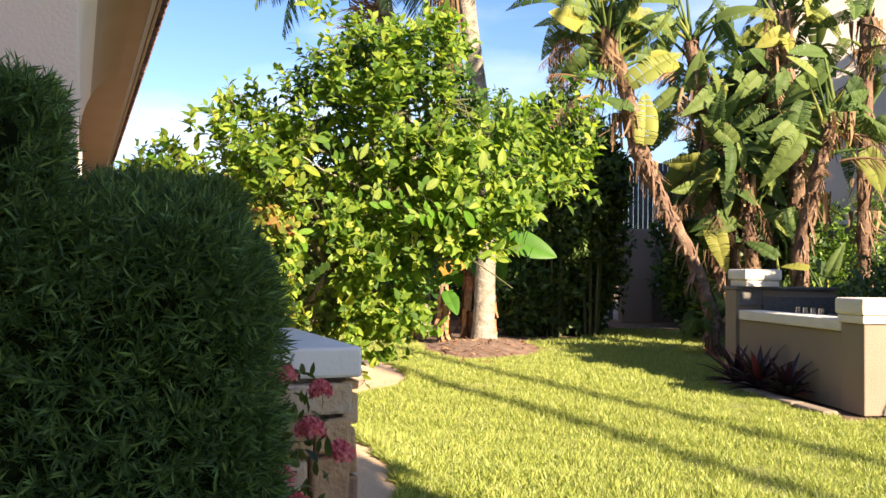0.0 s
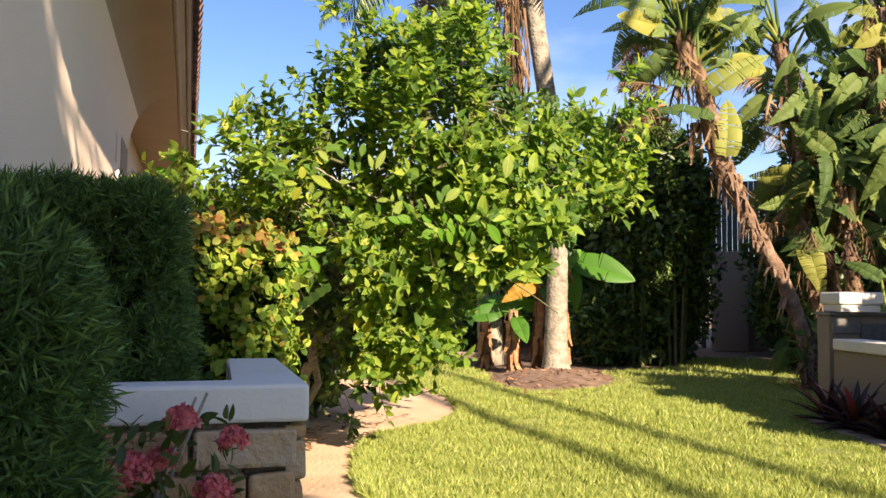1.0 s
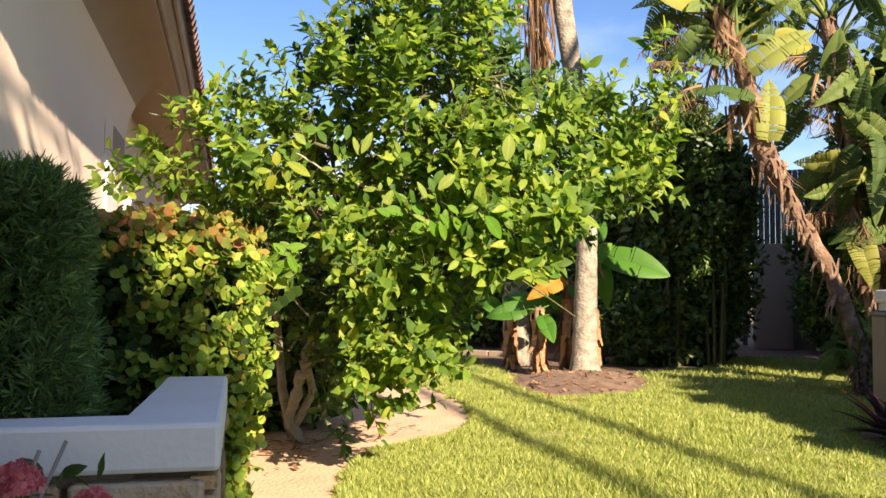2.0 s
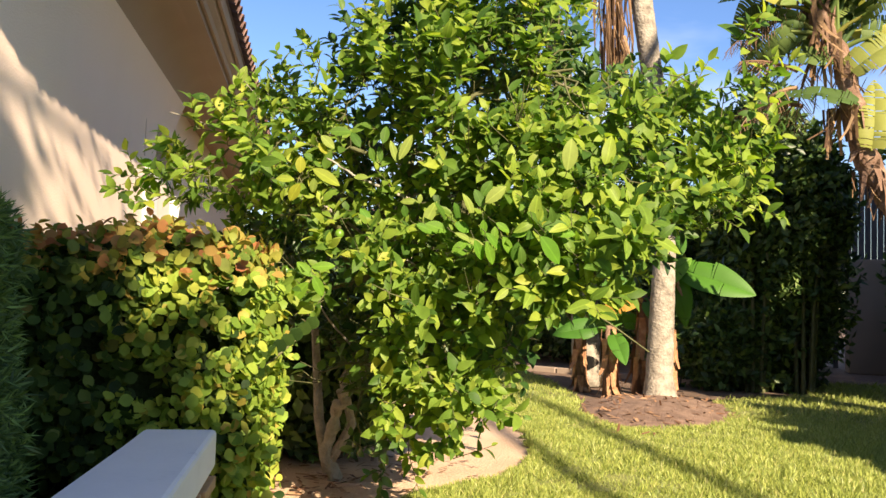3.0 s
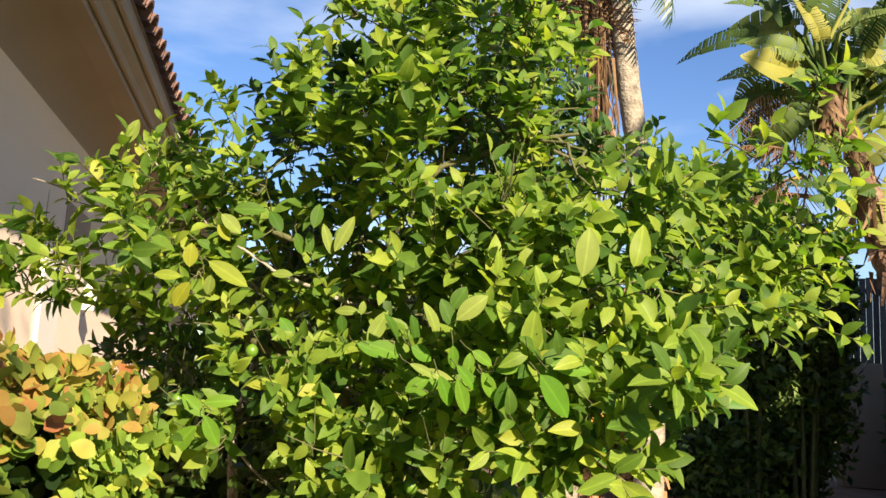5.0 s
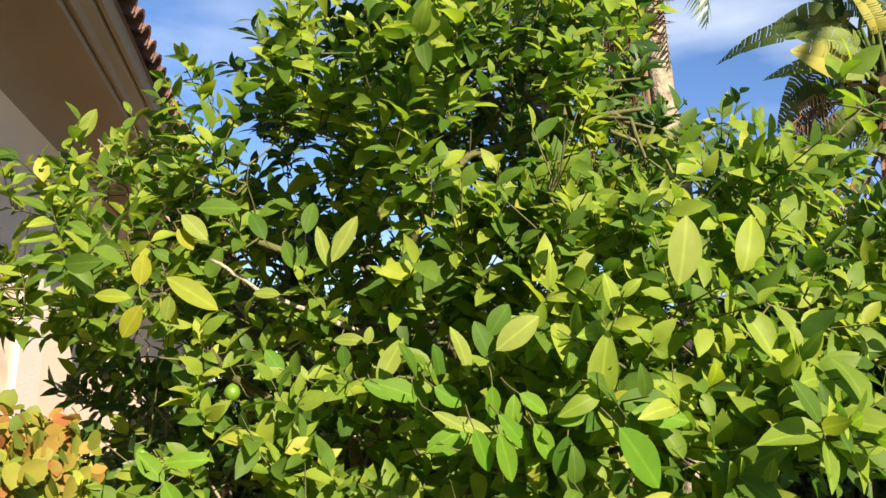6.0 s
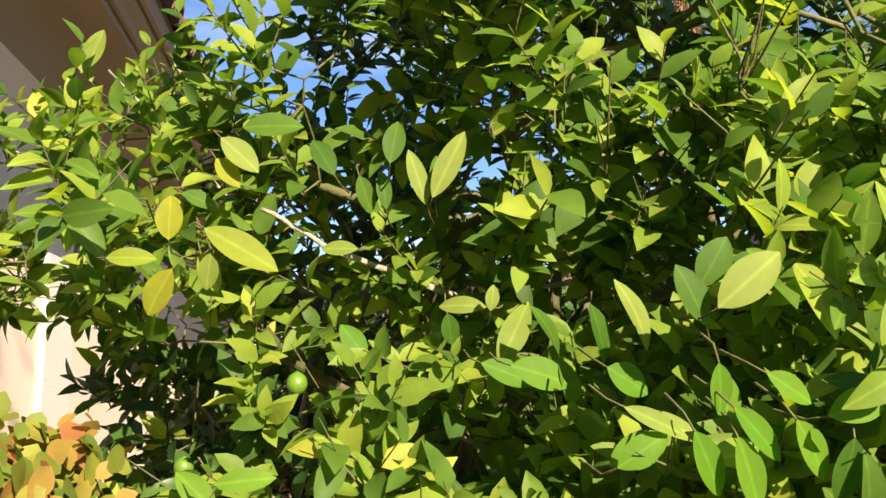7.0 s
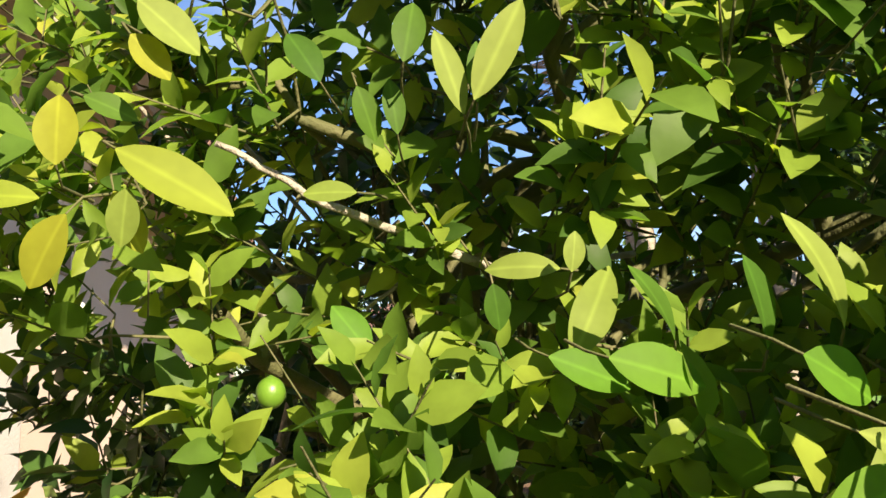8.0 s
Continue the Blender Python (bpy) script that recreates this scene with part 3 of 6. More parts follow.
def in_box(n, size, skin):
    """Places near the skin of a box round the origin, and the way out of it."""
    areas = np.array([size[1] * size[2], size[1] * size[2], size[0] * size[2], size[0] * size[2], size[0] * size[1]])
    which = rng.choice(5, n, p=areas / areas.sum())
    q = rng.uniform(-0.5, 0.5, (n, 3)) * size
    out = np.zeros((n, 3))
    for k, (axis, sign) in enumerate(((0, 1), (0, -1), (1, 1), (1, -1), (2, 1))):
        s = which == k
        q[s, axis] = sign * (0.5 * size[axis] - rng.uniform(0, skin, s.sum()))
        out[s, axis] = sign
    return q, out


needle = (np.array([(0, 0, 0), (0.62, 0.5, 0.03), (0, 1, -0.04), (-0.62, 0.5, 0.03)]) * (0.085, 1, 1), np.array([(0, 1, 2, 3)]))


def podocarpus(x0, x1, y0, y1, z0, z1, sprays, label, square=5.0):
    size = np.array([x1 - x0, y1 - y0, z1 - z0])
    mid = Vector(((x0 + x1) / 2, (y0 + y1) / 2, (z0 + z1) / 2))
    ob = thing("podocarpus_hedge", None, label, "hedge", "podocarpus hedges", m=bed @ Matrix.Translation((mid.x, mid.y, 0)))
    lift = Matrix.Translation((0, 0, mid.z))
    lumpy_box("shade_core", size - 0.14, lift, M_core, ob, x0 * 3, square=square)
    c, out = in_box(sprays, size, 0.09)
    c /= np.maximum(1, (np.abs(2 * c / size) ** square).sum(1) ** (1 / square))[:, None]
    c += np.array([[0.05 * noise.noise(Vector(p) * 3)] for p in c]) * out
    k = 18
    tw = out + unit(sprays) * 0.55 + np.array([0, 0, 0.45])
    tw /= np.linalg.norm(tw, axis=1, keepdims=True)
    t = rng.uniform(0, 1, (sprays, k))
    base = c[:, None] + tw[:, None] * (t * 0.06)[:, :, None]
    d = tw[:, None] * 0.75 + unit(sprays * k).reshape(sprays, k, 3) * 0.75
    base, d = base.reshape(-1, 3), d.reshape(-1, 3)
    base[:, 2] += mid.z
    s = rng.uniform(0.03, 0.06, len(base))
    ob2 = scatter("needles", needle, base, frames_from(d, rng.normal(size=d.shape)), s, M_podo, ob)
    ob2["kind"] = "stuff"
    return ob


podocarpus(-1.0, -0.43, 0.02, 0.34, 0.45, 1.28, 3800, "clipped dark green podocarpus hedge in the planter")
podocarpus(-1.6, -0.535, -1.32, -0.93, 0.02, 1.12, 6200, "clipped dark green podocarpus hedge beside the path", 3.0)
podocarpus(-1.75, -1.04, -1.3, -0.9, 0.9, 1.39, 1400, "taller dark podocarpus clump above the hedge")

# ---- cocoplum hedge ----
round_leaf = blade(1.0, 0.78, 6, 0.18, 0.1, 0.55, 0.8)


def cocoplum():
    size = np.array([1.06, 0.9, 1.2])
    ob = thing("cocoplum_hedge", None, "cocoplum hedge with round green and coppery leaves", "hedge", m=bed @ Matrix.Translation((-0.53, 1.72, 0)))
    lumpy_box("shade_core", size - 0.13, Matrix.Translation((0, 0, 0.585)), M_core, ob, 3, 0.03)
    n = 3200
    c, out = in_box(n, size, 0.06)
    c[:, 2] += 0.6
    c += out * np.array([[0.09 * noise.noise(Vector(p) * 2.5)] for p in c])
    k = 8
    tw = out * 0.8 + unit(n) * 0.5 + np.array([0, 0, 0.6])
    tw /= np.linalg.norm(tw, axis=1, keepdims=True)
    ln = rng.uniform(0.05, 0.15, n)
    t = np.tile(np.linspace(0.1, 1, k), (n, 1))
    base = c[:, None] + tw[:, None] * (t * ln[:, None])[:, :, None]
    d = tw[:, None] * 0.5 + unit(n * k).reshape(n, k, 3) * 0.8
    nrm = out[:, None] * 0.5 + tw[:, None] * 0.7 + rng.normal(0, 0.35, (n, k, 3))
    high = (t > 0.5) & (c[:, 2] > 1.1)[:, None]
    # sunlit side: most leaves take the brighter colour, more so towards the lawn
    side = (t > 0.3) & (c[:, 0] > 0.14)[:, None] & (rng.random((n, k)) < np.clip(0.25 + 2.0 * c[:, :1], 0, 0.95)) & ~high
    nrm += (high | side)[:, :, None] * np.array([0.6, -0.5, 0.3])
    base, d, nrm = base.reshape(-1, 3), d.reshape(-1, 3), nrm.reshape(-1, 3)
    high, side = high.reshape(-1), side.reshape(-1)
    tr, s = frames_from(d, nrm), rng.uniform(0.033, 0.056, len(base))
    for name, pick, mat, words in (("leaves", ~(high | side), M_coco, ""), ("young_lit_growth", side, M_coco_lit, "yellow leaves with sunlight put into their colour"), ("young_lit_growth", high, M_copper, "coppery young leaves along the top")):
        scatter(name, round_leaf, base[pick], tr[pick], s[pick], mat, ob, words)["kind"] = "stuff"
    # one long shoot with paired leaves that stands out over the path
    pts = [Vector((0.5, -0.3, 0.78)), Vector((0.63, -0.32, 0.86)), Vector((0.75, -0.33, 0.97))]
    v, f = tube(pts, [0.006, 0.005, 0.003], 5)
    shoot = link_part("shoot", mesh_of("shoot", v, f, M_shoot, True), ob)
    p = np.array([pts[0].lerp(pts[2], q / 9) for q in range(3, 10) for _ in range(2)])
    d = np.array([((0.35, 0.5 * s_, 0.6)) for q in range(7) for s_ in (-1, 1)])
    scatter("shoot_leaves", round_leaf, p, frames_from(d, np.tile([0.3, -0.8, 0.3], (14, 1))), np.full(14, 0.065), M_coco, shoot)
    return ob


cocoplum()

# ---- ixora in front of the planter ----
def ixora():
    ob = thing("ixora_bush", None, "pink-flowered ixora bush against the stone planter", "bush", m=pm @ Matrix.Translation((-0.58, -0.26, 0)) @ Matrix.Diagonal((1.0, 1.0, 1.15, 1.0)))
    v, f = Pile(), None
    for k in range(9):
        a = k * 2.4
        top_ = Vector((0.3 * math.cos(a), 0.12 * math.sin(a), 0.4 + 0.1 * (k % 3)))
        v.add(*tube([(0.04 * math.cos(a), 0.04 * math.sin(a), 0), top_ * 0.5, top_], [0.008, 0.006, 0.004], 5))
    link_part("stem", mesh_of("stem", v.v, v.f, M_twig, True), ob)
    n = 620
    c = rng.normal(size=(n, 3)) * (0.2, 0.1, 0.13) + (0, 0, 0.33)
    c = np.clip(c, (-0.45, -0.22, 0.05), (0.34, 0.22, 0.53))
    d = unit(n) + (0, 0, 0.5)
    lv_ = scatter("leaves", blade(1.0, 0.42, 5, 0.25, 0.2), c, frames_from(d, unit(n) + (0, -0.3, 1)), rng.uniform(0.035, 0.062, n), M_ixleaf, ob)
    lv_["kind"] = "stuff"
    petal = (np.array([(-0.5, 0, 0), (0.5, 0, 0), (0.5, 1, 0.1), (-0.5, 1, 0.1)]), np.array([(0, 1, 2, 3)]))
    for x, y, z, r in ((0.05, -0.1, 0.42, 0.06), (0.0, -0.1, 0.52, 0.055), (0.22, -0.08, 0.55, 0.045), (0.12, -0.14, 0.34, 0.065), (0.4, -0.12, 0.33, 0.05), (0.35, -0.05, 0.5, 0.04),
                       (-0.05, -0.12, 0.62, 0.045), (0.25, -0.16, 0.2, 0.05), (0.45, -0.1, 0.12, 0.055), (0.02, -0.15, 0.2, 0.05), (-0.2, -0.1, 0.5, 0.05), (0.17, -0.05, 0.46, 0.04), (0.1, -0.13, 0.45, 0.06), (0.07, -0.17, 0.27, 0.065), (0.2, -0.15, 0.28, 0.05), (0.3, -0.12, 0.4, 0.05), (0.14, -0.14, 0.13, 0.055), (-0.1, -0.14, 0.4, 0.06)):
        m = 330
        u_ = unit(m)
        u_[:, 2] = np.abs(u_[:, 2]) * 1.0 - 0.25
        p = np.array([x, y, z]) + u_ * 0.98 * r * rng.uniform(0.75, 1.0, (m, 1))
        scatter("flower_head", petal, p, frames_from(rng.normal(size=(m, 3)), u_ + rng.normal(0, 0.3, (m, 3))), np.full(m, 0.0105), M_ixora, ob, "rounded head of pink flowers")


ixora()

# ---- lime tree ----
LC, LR = np.array([-0.42, 7.25, 1.5]), np.array([1.36, 1.15, 1.13])
# the way the tree's sunny side faces: across it, up it, and into it
ACROSS, UPWARD, INTO = Vector((0.952, 0.307, 0.0)), Vector((0.049, -0.152, 0.988)), Vector((-0.303, 0.94, 0.16))


def crown_allows(p, rr):
    """The crown's outline, with its thin and bare places."""
    x, y, z = p
    floor = (0.45 if x < -0.7 else 0.74) + 0.5 * max(0.0, -(x + 1.0)) + 0.25 * max(0.0, y - 7.0)
    if x > -0.12:
        floor = 1.1 + 0.5 * max(0.0, x)
    if z < floor or (z < 0.7 and rr.random() < 0.3):
        return False
    if x < -1.02 and y < 7.25:
        return False
    if z > 2.3 + 0.75 * (x + 1.0) or (x < -0.6 and 1.12 < z < 1.5 and rr.random() < 0.8):
        return False
    if x > 0.15 and z > 2.1 - 0.3 * (x - 0.15) - 1.4 * max(0.0, x - 0.8) + 0.25 * (y - 6.9):
        return False
    if x < -0.6 and z > 2.0 + 0.9 * (x + 1.0) + 0.55 * (y - 6.4) and rr.random() < 0.7:
        return False
    if x < -0.5 and z < 1.2 + 0.1 * x and rr.random() < (0.92 if x < -0.7 else 0.55):
        return False
    # a hollow in the near side behind the outermost sprays, and the sky gap beside the reaching bough
    if y < 6.5 and -0.95 < x < 0.0 and 1.15 < z < 1.95:
        return False
    if y < 6.55 and -0.1 < x < 0.6 and z > 1.7 and rr.random() < (0.9 if z > 1.85 else 0.6):
        return False
    g = Vector(p) - Vector((-0.62, 6.2, 1.86))
    axis = Vector((-0.52, 0.8, 0.29)).normalized()
    if z > 1.75 and (g - axis * g.dot(axis)).length < 0.13:
        return False
    return True


def lime_tree():
    base = Vector((-1.33, 7.66, 0))
    ob = thing("lime_tree", base, "leafy lime tree with glossy yellow-green leaves and fruit", "tree")
    inv = np.array(base)
    rr = random.Random(11)
    wood = Pile()
    # trunk: two gnarled stems that twist round one another
    keys = [Vector(p) for p in ((0, 0, -0.05), (0.02, -0.04, 0.25), (0.1, -0.1, 0.46), (0.15, -0.12, 0.56), (0.3, -0.16, 0.7), (0.5, -0.25, 0.95))]
    trunk_pts, girth = [], []
    for k in range(34):
        q = k / 33 * 5
        i = min(4, int(q))
        p = keys[i].lerp(keys[i + 1], q - i) + Vector([0.05 * noise.noise((k * 0.3, a, 4)) + 0.02 * noise.noise((k * 0.8, a, 8)) for a in (1, 5, 9)])
        trunk_pts.append(base + p)
        girth.append((0.04 - 0.0006 * k) * (1 + 0.5 * noise.noise((k * 0.6, 2, 7))))
    for pts_, rad_ in (([p - base for p in trunk_pts], girth), ([(0, 0, 0.05), (-0.1, 0.06, 0.35), (-0.16, 0.14, 0.62), (-0.2, 0.15, 1.0), (-0.1, 0.2, 1.5)], [0.035, 0.03, 0.026, 0.022, 0.014]),
                       ([(0.02, -0.02, 0.12), (0.14, 0.0, 0.34), (0.1, -0.06, 0.6), (0.24, 0.05, 0.9), (0.3, 0.2, 1.3)], [0.03, 0.028, 0.024, 0.02, 0.012])):
        v, f = tube(pts_, rad_, 12)
        link_part("trunk", mesh_of("trunk", v, f, M_twig, True), ob, "pale gnarled trunk")
    fork = trunk_pts[-1]
    limb_pts = []

    def limb(a, b, r, depth):
        a, b = Vector(a), Vector(b)
        if depth and b.y < 6.85 and -1.0 < b.x < 0.1 and 1.1 < b.z < 2.0:
            b.y = 6.95
        ln = (b - a).length
        pts = [a + (b - a) * (k / 6) + Vector([rr.gauss(0, 0.05) * ln * math.sin(math.pi * k / 6) for _ in range(3)]) + Vector((0, 0, 0.1 * ln * math.sin(math.pi * k / 6))) for k in range(7)]
        wood.add(*tube([p - base for p in pts], [r * (1 - 0.6 * k / 6) for k in range(7)], 6, False))
        limb_pts.extend(pts[1:] if depth else pts[3:])
        if depth < 2:
            for _ in range(3):
                k = rr.randint(2, 5)
                u_ = Vector([rr.gauss(0, 1) for _ in range(3)]).normalized()
                e = pts[k] + ((b - a).normalized() * 0.7 + u_ * 0.8).normalized() * ln * rr.uniform(0.45, 0.7)
                q = (np.array(e) - LC) / LR
                if np.linalg.norm(q) > 0.92:
                    e = Vector(LC + q / np.linalg.norm(q) * 0.9 * LR)
                if e.z > 0.6:
                    limb(pts[k], e, r * 0.55, depth + 1)

    for k in range(11):
        a, zz = k * 2.39996, 0.9 - 1.35 * (k + 0.5) / 11
        r = math.sqrt(max(0.05, 1 - zz * zz))
        limb(fork, Vector(LC + LR * 0.72 * np.array([r * math.cos(a), r * math.sin(a), zz])), 0.026, 0)
    for tip_ in ((0.4, 6.35, 1.2), (0.3, 6.3, 1.05), (-0.3, 6.4, 0.75), (0.85, 6.9, 1.85), (-0.85, 6.9, 0.5), (-0.15, 6.8, 2.2)):
        limb(fork, tip_, 0.016, 1)
    # pale boughs that show between the leaves, and the one that reaches towards the house
    for pts_, r in (([(-0.1, 7.2, 1.3), (-0.4, 6.82, 1.49), (-0.6, 6.6, 1.58), (-0.72, 6.47, 1.63), (-0.83, 6.43, 1.7)], 0.009), ([(-0.5, 7.05, 1.2), (-0.6, 6.72, 1.29), (-0.66, 6.66, 1.43)], 0.0085), ([(-0.35, 7.0, 1.6), (-0.61, 6.67, 1.56), (-0.7, 6.63, 1.49)], 0.006),
                    ([(-0.8, 7.2, 1.3), (-1.1, 6.8, 1.6), (-1.45, 6.6, 1.72), (-1.85, 6.57, 1.68)], 0.008), ([(-1.1, 6.8, 1.6), (-1.4, 6.65, 1.86), (-1.72, 6.52, 1.96)], 0.005), ([(-1.0, 6.95, 1.6), (-1.2, 6.75, 1.9), (-1.35, 6.6, 2.1)], 0.005), ([(-1.0, 7.1, 1.7), (-1.3, 6.95, 2.1), (-1.42, 6.92, 2.25)], 0.005), ([(-1.1, 7.5, 0.75), (-1.18, 7.2, 1.0), (-1.33, 7.02, 1.3), (-1.5, 6.96, 1.5)], 0.007)):
        pts_ = [Vector(p) for p in pts_]
        fine_ = [pts_[i].lerp(pts_[i + 1], k / 6) + Vector([0.013 * noise.noise((i * 2 + k / 3, a * 5, pts_[0].x * 9)) for a in (1, 2, 3)]) for i in range(len(pts_) - 1) for k in range(6)] + [pts_[-1]]
        v, f = tube([p - base for p in fine_], [r * (1 - 0.55 * k / len(fine_)) * (1 + 0.25 * noise.noise((k * 0.7, r * 900, 3))) for k in range(len(fine_))], 8)
        link_part("bough", mesh_of("bough", v, f, M_twig, True), ob, "pale grey bough")
        limb_pts.extend(fine_)

    # tufts: gatherings of leafy shoots at the ends of the twigs, with dark room between them
    tufts, cells = [], {}

    def room(p, least):
        c = tuple(int(math.floor(q / 0.2)) for q in p)
        for d in itertools.product((-1, 0, 1), repeat=3):
            for o in cells.get((c[0] + d[0], c[1] + d[1], c[2] + d[2]), ()):
                if sum((a_ - b_) ** 2 for a_, b_ in zip(o, p)) < least * least:
                    return False
        cells.setdefault(c, []).append(tuple(p))
        return True

    for _ in range(30000):
        u_ = np.array([rr.gauss(0, 1) for _ in range(3)])
        u_ /= np.linalg.norm(u_)
        q = rr.random() ** 0.33
        if q < 0.42:
            continue
        bump = 1 + 0.17 * noise.noise(Vector(u_) * 2.2 + Vector((3, 1, 7))) + 0.1 * noise.noise(Vector(u_) * 5.0)
        p = LC + LR * u_ * q * bump
        if not crown_allows(p, rr) or (q < 0.72 and rr.random() < 0.7):
            continue
        if noise.noise(Vector(p) * 2.9) < -0.1 and rr.random() < 0.93:
            continue
        if room(p, 0.158 if q > 0.72 else 0.19):
            tufts.append((p, u_, (rr.randint(3, 6) if q > 0.72 else rr.randint(2, 3)), q > (0.84 if p[1] > 6.75 else 0.72)))
    # the reaching bough's tufts, the crown's top, its low skirt and the sunny sprays over the lawn
    for centre, spread, count, shoots in (((-1.78, 6.57, 1.6), (0.09, 0.04, 0.03), 4, 2), ((-1.52, 6.6, 1.66), (0.13, 0.08, 0.07), 9, 3), ((-1.62, 6.56, 1.8), (0.1, 0.05, 0.05), 5, 2), ((-1.3, 6.62, 1.86), (0.12, 0.08, 0.09), 10, 3),
                                          ((-1.36, 6.9, 2.08), (0.1, 0.08, 0.08), 7, 3), ((-1.18, 6.56, 1.62), (0.13, 0.09, 0.1), 12, 3), ((-0.3, 6.6, 2.4), (0.3, 0.2, 0.08), 16, 4),
                                          ((0.87, 6.85, 1.84), (0.09, 0.14, 0.2), 14, 3), ((0.35, 6.2, 1.26), (0.2, 0.1, 0.08), 15, 4), ((-0.45, 6.8, 0.74), (0.2, 0.18, 0.08), 18, 3), ((-0.95, 7.2, 0.3), (0.1, 0.1, 0.06), 4, 2),
                                          ((-0.55, 6.45, 1.0), (0.2, 0.1, 0.14), 9, 3), ((0.05, 6.3, 1.55), (0.2, 0.1, 0.2), 7, 3), ((-0.5, 6.42, 1.88), (0.22, 0.1, 0.08), 5, 3), ((0.35, 6.5, 1.85), (0.25, 0.12, 0.12), 7, 3), ((0.1, 6.25, 1.16), (0.13, 0.06, 0.06), 14, 4), ((-0.25, 6.5, 1.2), (0.14, 0.08, 0.06), 9, 3), ((-0.12, 6.4, 1.66), (0.12, 0.05, 0.06), 9, 3), ((-0.1, 6.6, 1.75), (0.28, 0.1, 0.12), 18, 4), ((-0.45, 6.68, 1.5), (0.28, 0.08, 0.16), 20, 3), ((-0.15, 6.62, 1.35), (0.2, 0.1, 0.12), 14, 3), ((-0.85, 6.75, 1.62), (0.15, 0.12, 0.1), 8, 3), ((-1.25, 7.0, 1.2), (0.2, 0.1, 0.13), 14, 2), ((-0.1, 6.46, 1.73), (0.16, 0.06, 0.1), 20, 3), ((0.05, 6.3, 1.36), (0.13, 0.05, 0.06), 9, 3), ((-1.12, 6.75, 1.82), (0.1, 0.08, 0.1), 7, 3), ((-1.42, 6.98, 1.42), (0.12, 0.1, 0.08), 9, 3), ((-0.18, 6.5, 0.74), (0.1, 0.08, 0.06), 10, 3), ((-0.52, 6.6, 0.58), (0.13, 0.08, 0.1), 12, 3), ((-0.5, 6.75, 0.48), (0.12, 0.07, 0.06), 6, 3), ((-0.22, 6.6, 0.62), (0.09, 0.07, 0.06), 7, 3)):
        for j in range(count):
            p = np.array([c_ + s_ * max(-1.7, min(1.7, rr.gauss(0, 1))) for c_, s_ in zip(centre, spread)])
            u_ = (p - LC) / np.linalg.norm(p - LC)
            if room(p, 0.075):
                tufts.append((p, u_, shoots, True))
    def kept(P):
        """Which of the places stay leafy, clear of the hollows and thin places of the near side."""
        x, y, z = P.T
        gone = (y < 6.27) & (x > -0.95) & (x < 0.0) & (z > 1.12) & (z < 1.95)
        gone |= (y < 6.14) & (x > -0.05) & (x < 0.14) & (z > 1.15) & (z < 1.9)
        # the open shade round the trunk
        gone |= (x + 0.375 * (y - 6.4) < -0.58) & (z > 0.4) & (z < 1.02) & (y < 7.3) & (rng.random(len(P)) < 0.85)
        # thin places on the side of the sun
        for spot in ((-0.1, 6.38, 1.7), (0.1, 6.22, 1.28), (-0.32, 6.5, 1.55), (-0.05, 6.6, 1.85)):
            q = P - np.array(spot)
            s_ = q @ np.array(TO_SUN)
            gone |= (s_ > 0.19) & (np.linalg.norm(q - s_[:, None] * np.array(TO_SUN), axis=1) < 0.16) & (rng.random(len(P)) < 0.8)
        # the largest fruit hangs free of the leaves before it
        q = P - np.array([-0.811, 6.549, 1.372])
        way = np.array([0.475, -0.88, 0.0])
        s_ = q @ way
        gone |= (s_ > -0.03) & (s_ < 0.6) & (np.linalg.norm(q - s_[:, None] * way, axis=1) < 0.075)
        return ~gone

    tufts = list(itertools.compress(tufts, kept(np.array([p for p, *_ in tufts]))))
    # each tuft hangs on the nearest wood, limb or twig
    LP = np.array([tuple(p) for p in limb_pts])
    far = [((LP - p) ** 2).sum(1).min() for p, *_ in tufts]
    for i in np.argsort(far):
        p = tufts[i][0]
        h = LP[np.argmin(((LP - p) ** 2).sum(1))]
        mid = (h + p) / 2 + np.array([rr.gauss(0, 0.02) for _ in range(3)])
        wood.add(*tube([Vector(q) - base for q in (h, mid, p)], [0.0026, 0.0026, 0.0022], 5, False))
        LP = np.vstack([LP, mid, p])
    P, D, NN, S, W, G = [], [], [], [], [], []
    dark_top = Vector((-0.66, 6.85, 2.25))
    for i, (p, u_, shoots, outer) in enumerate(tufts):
        # inner, dark-top and low left tufts carry the shade in their leaf colour
        darkened = ((not outer) and p[1] > 6.75) or (Vector(p) - dark_top).length < 0.3 or (p[0] < -0.55 and p[2] < 1.42 and p[1] > 6.6)
        for k_ in range(shoots):
            axis = u_ * 0.55 + np.array([0.06, -0.1, 0.5]) + np.array([rr.gauss(0, 0.45) for _ in range(3)])
            axis /= np.linalg.norm(axis)
            ln = rr.uniform(0.09, 0.21)
            root = p + np.array([rr.gauss(0, 0.022) for _ in range(3)])
            tip = root + axis * ln
            wood.add(*tube([Vector(q) - base for q in (p, (p + root) / 2, root, tip)], [0.0028, 0.0026, 0.0022, 0.0012], 4, False))
            side = np.cross(axis, [0.3, 0.2, 0.93])
            side /= np.linalg.norm(side)
            other = np.cross(axis, side)
            k = rr.randint(6, 9)
            for j in range(k):
                t = (j + 0.4) / k
                a = j * 2.4 + i + k_
                d = axis * (0.25 + 0.75 * t) + (side * math.cos(a) + other * math.sin(a)) * (0.9 - 0.25 * t) + np.array([rr.gauss(0, 0.16) for _ in range(3)])
                P.append(root + (tip - root) * t)
                D.append(d)
                NN.append(np.array([0.3, -0.45, 0.6]) + axis * 0.5 + u_ * 0.25 + np.array([rr.gauss(0, 0.42) for _ in range(3)]))
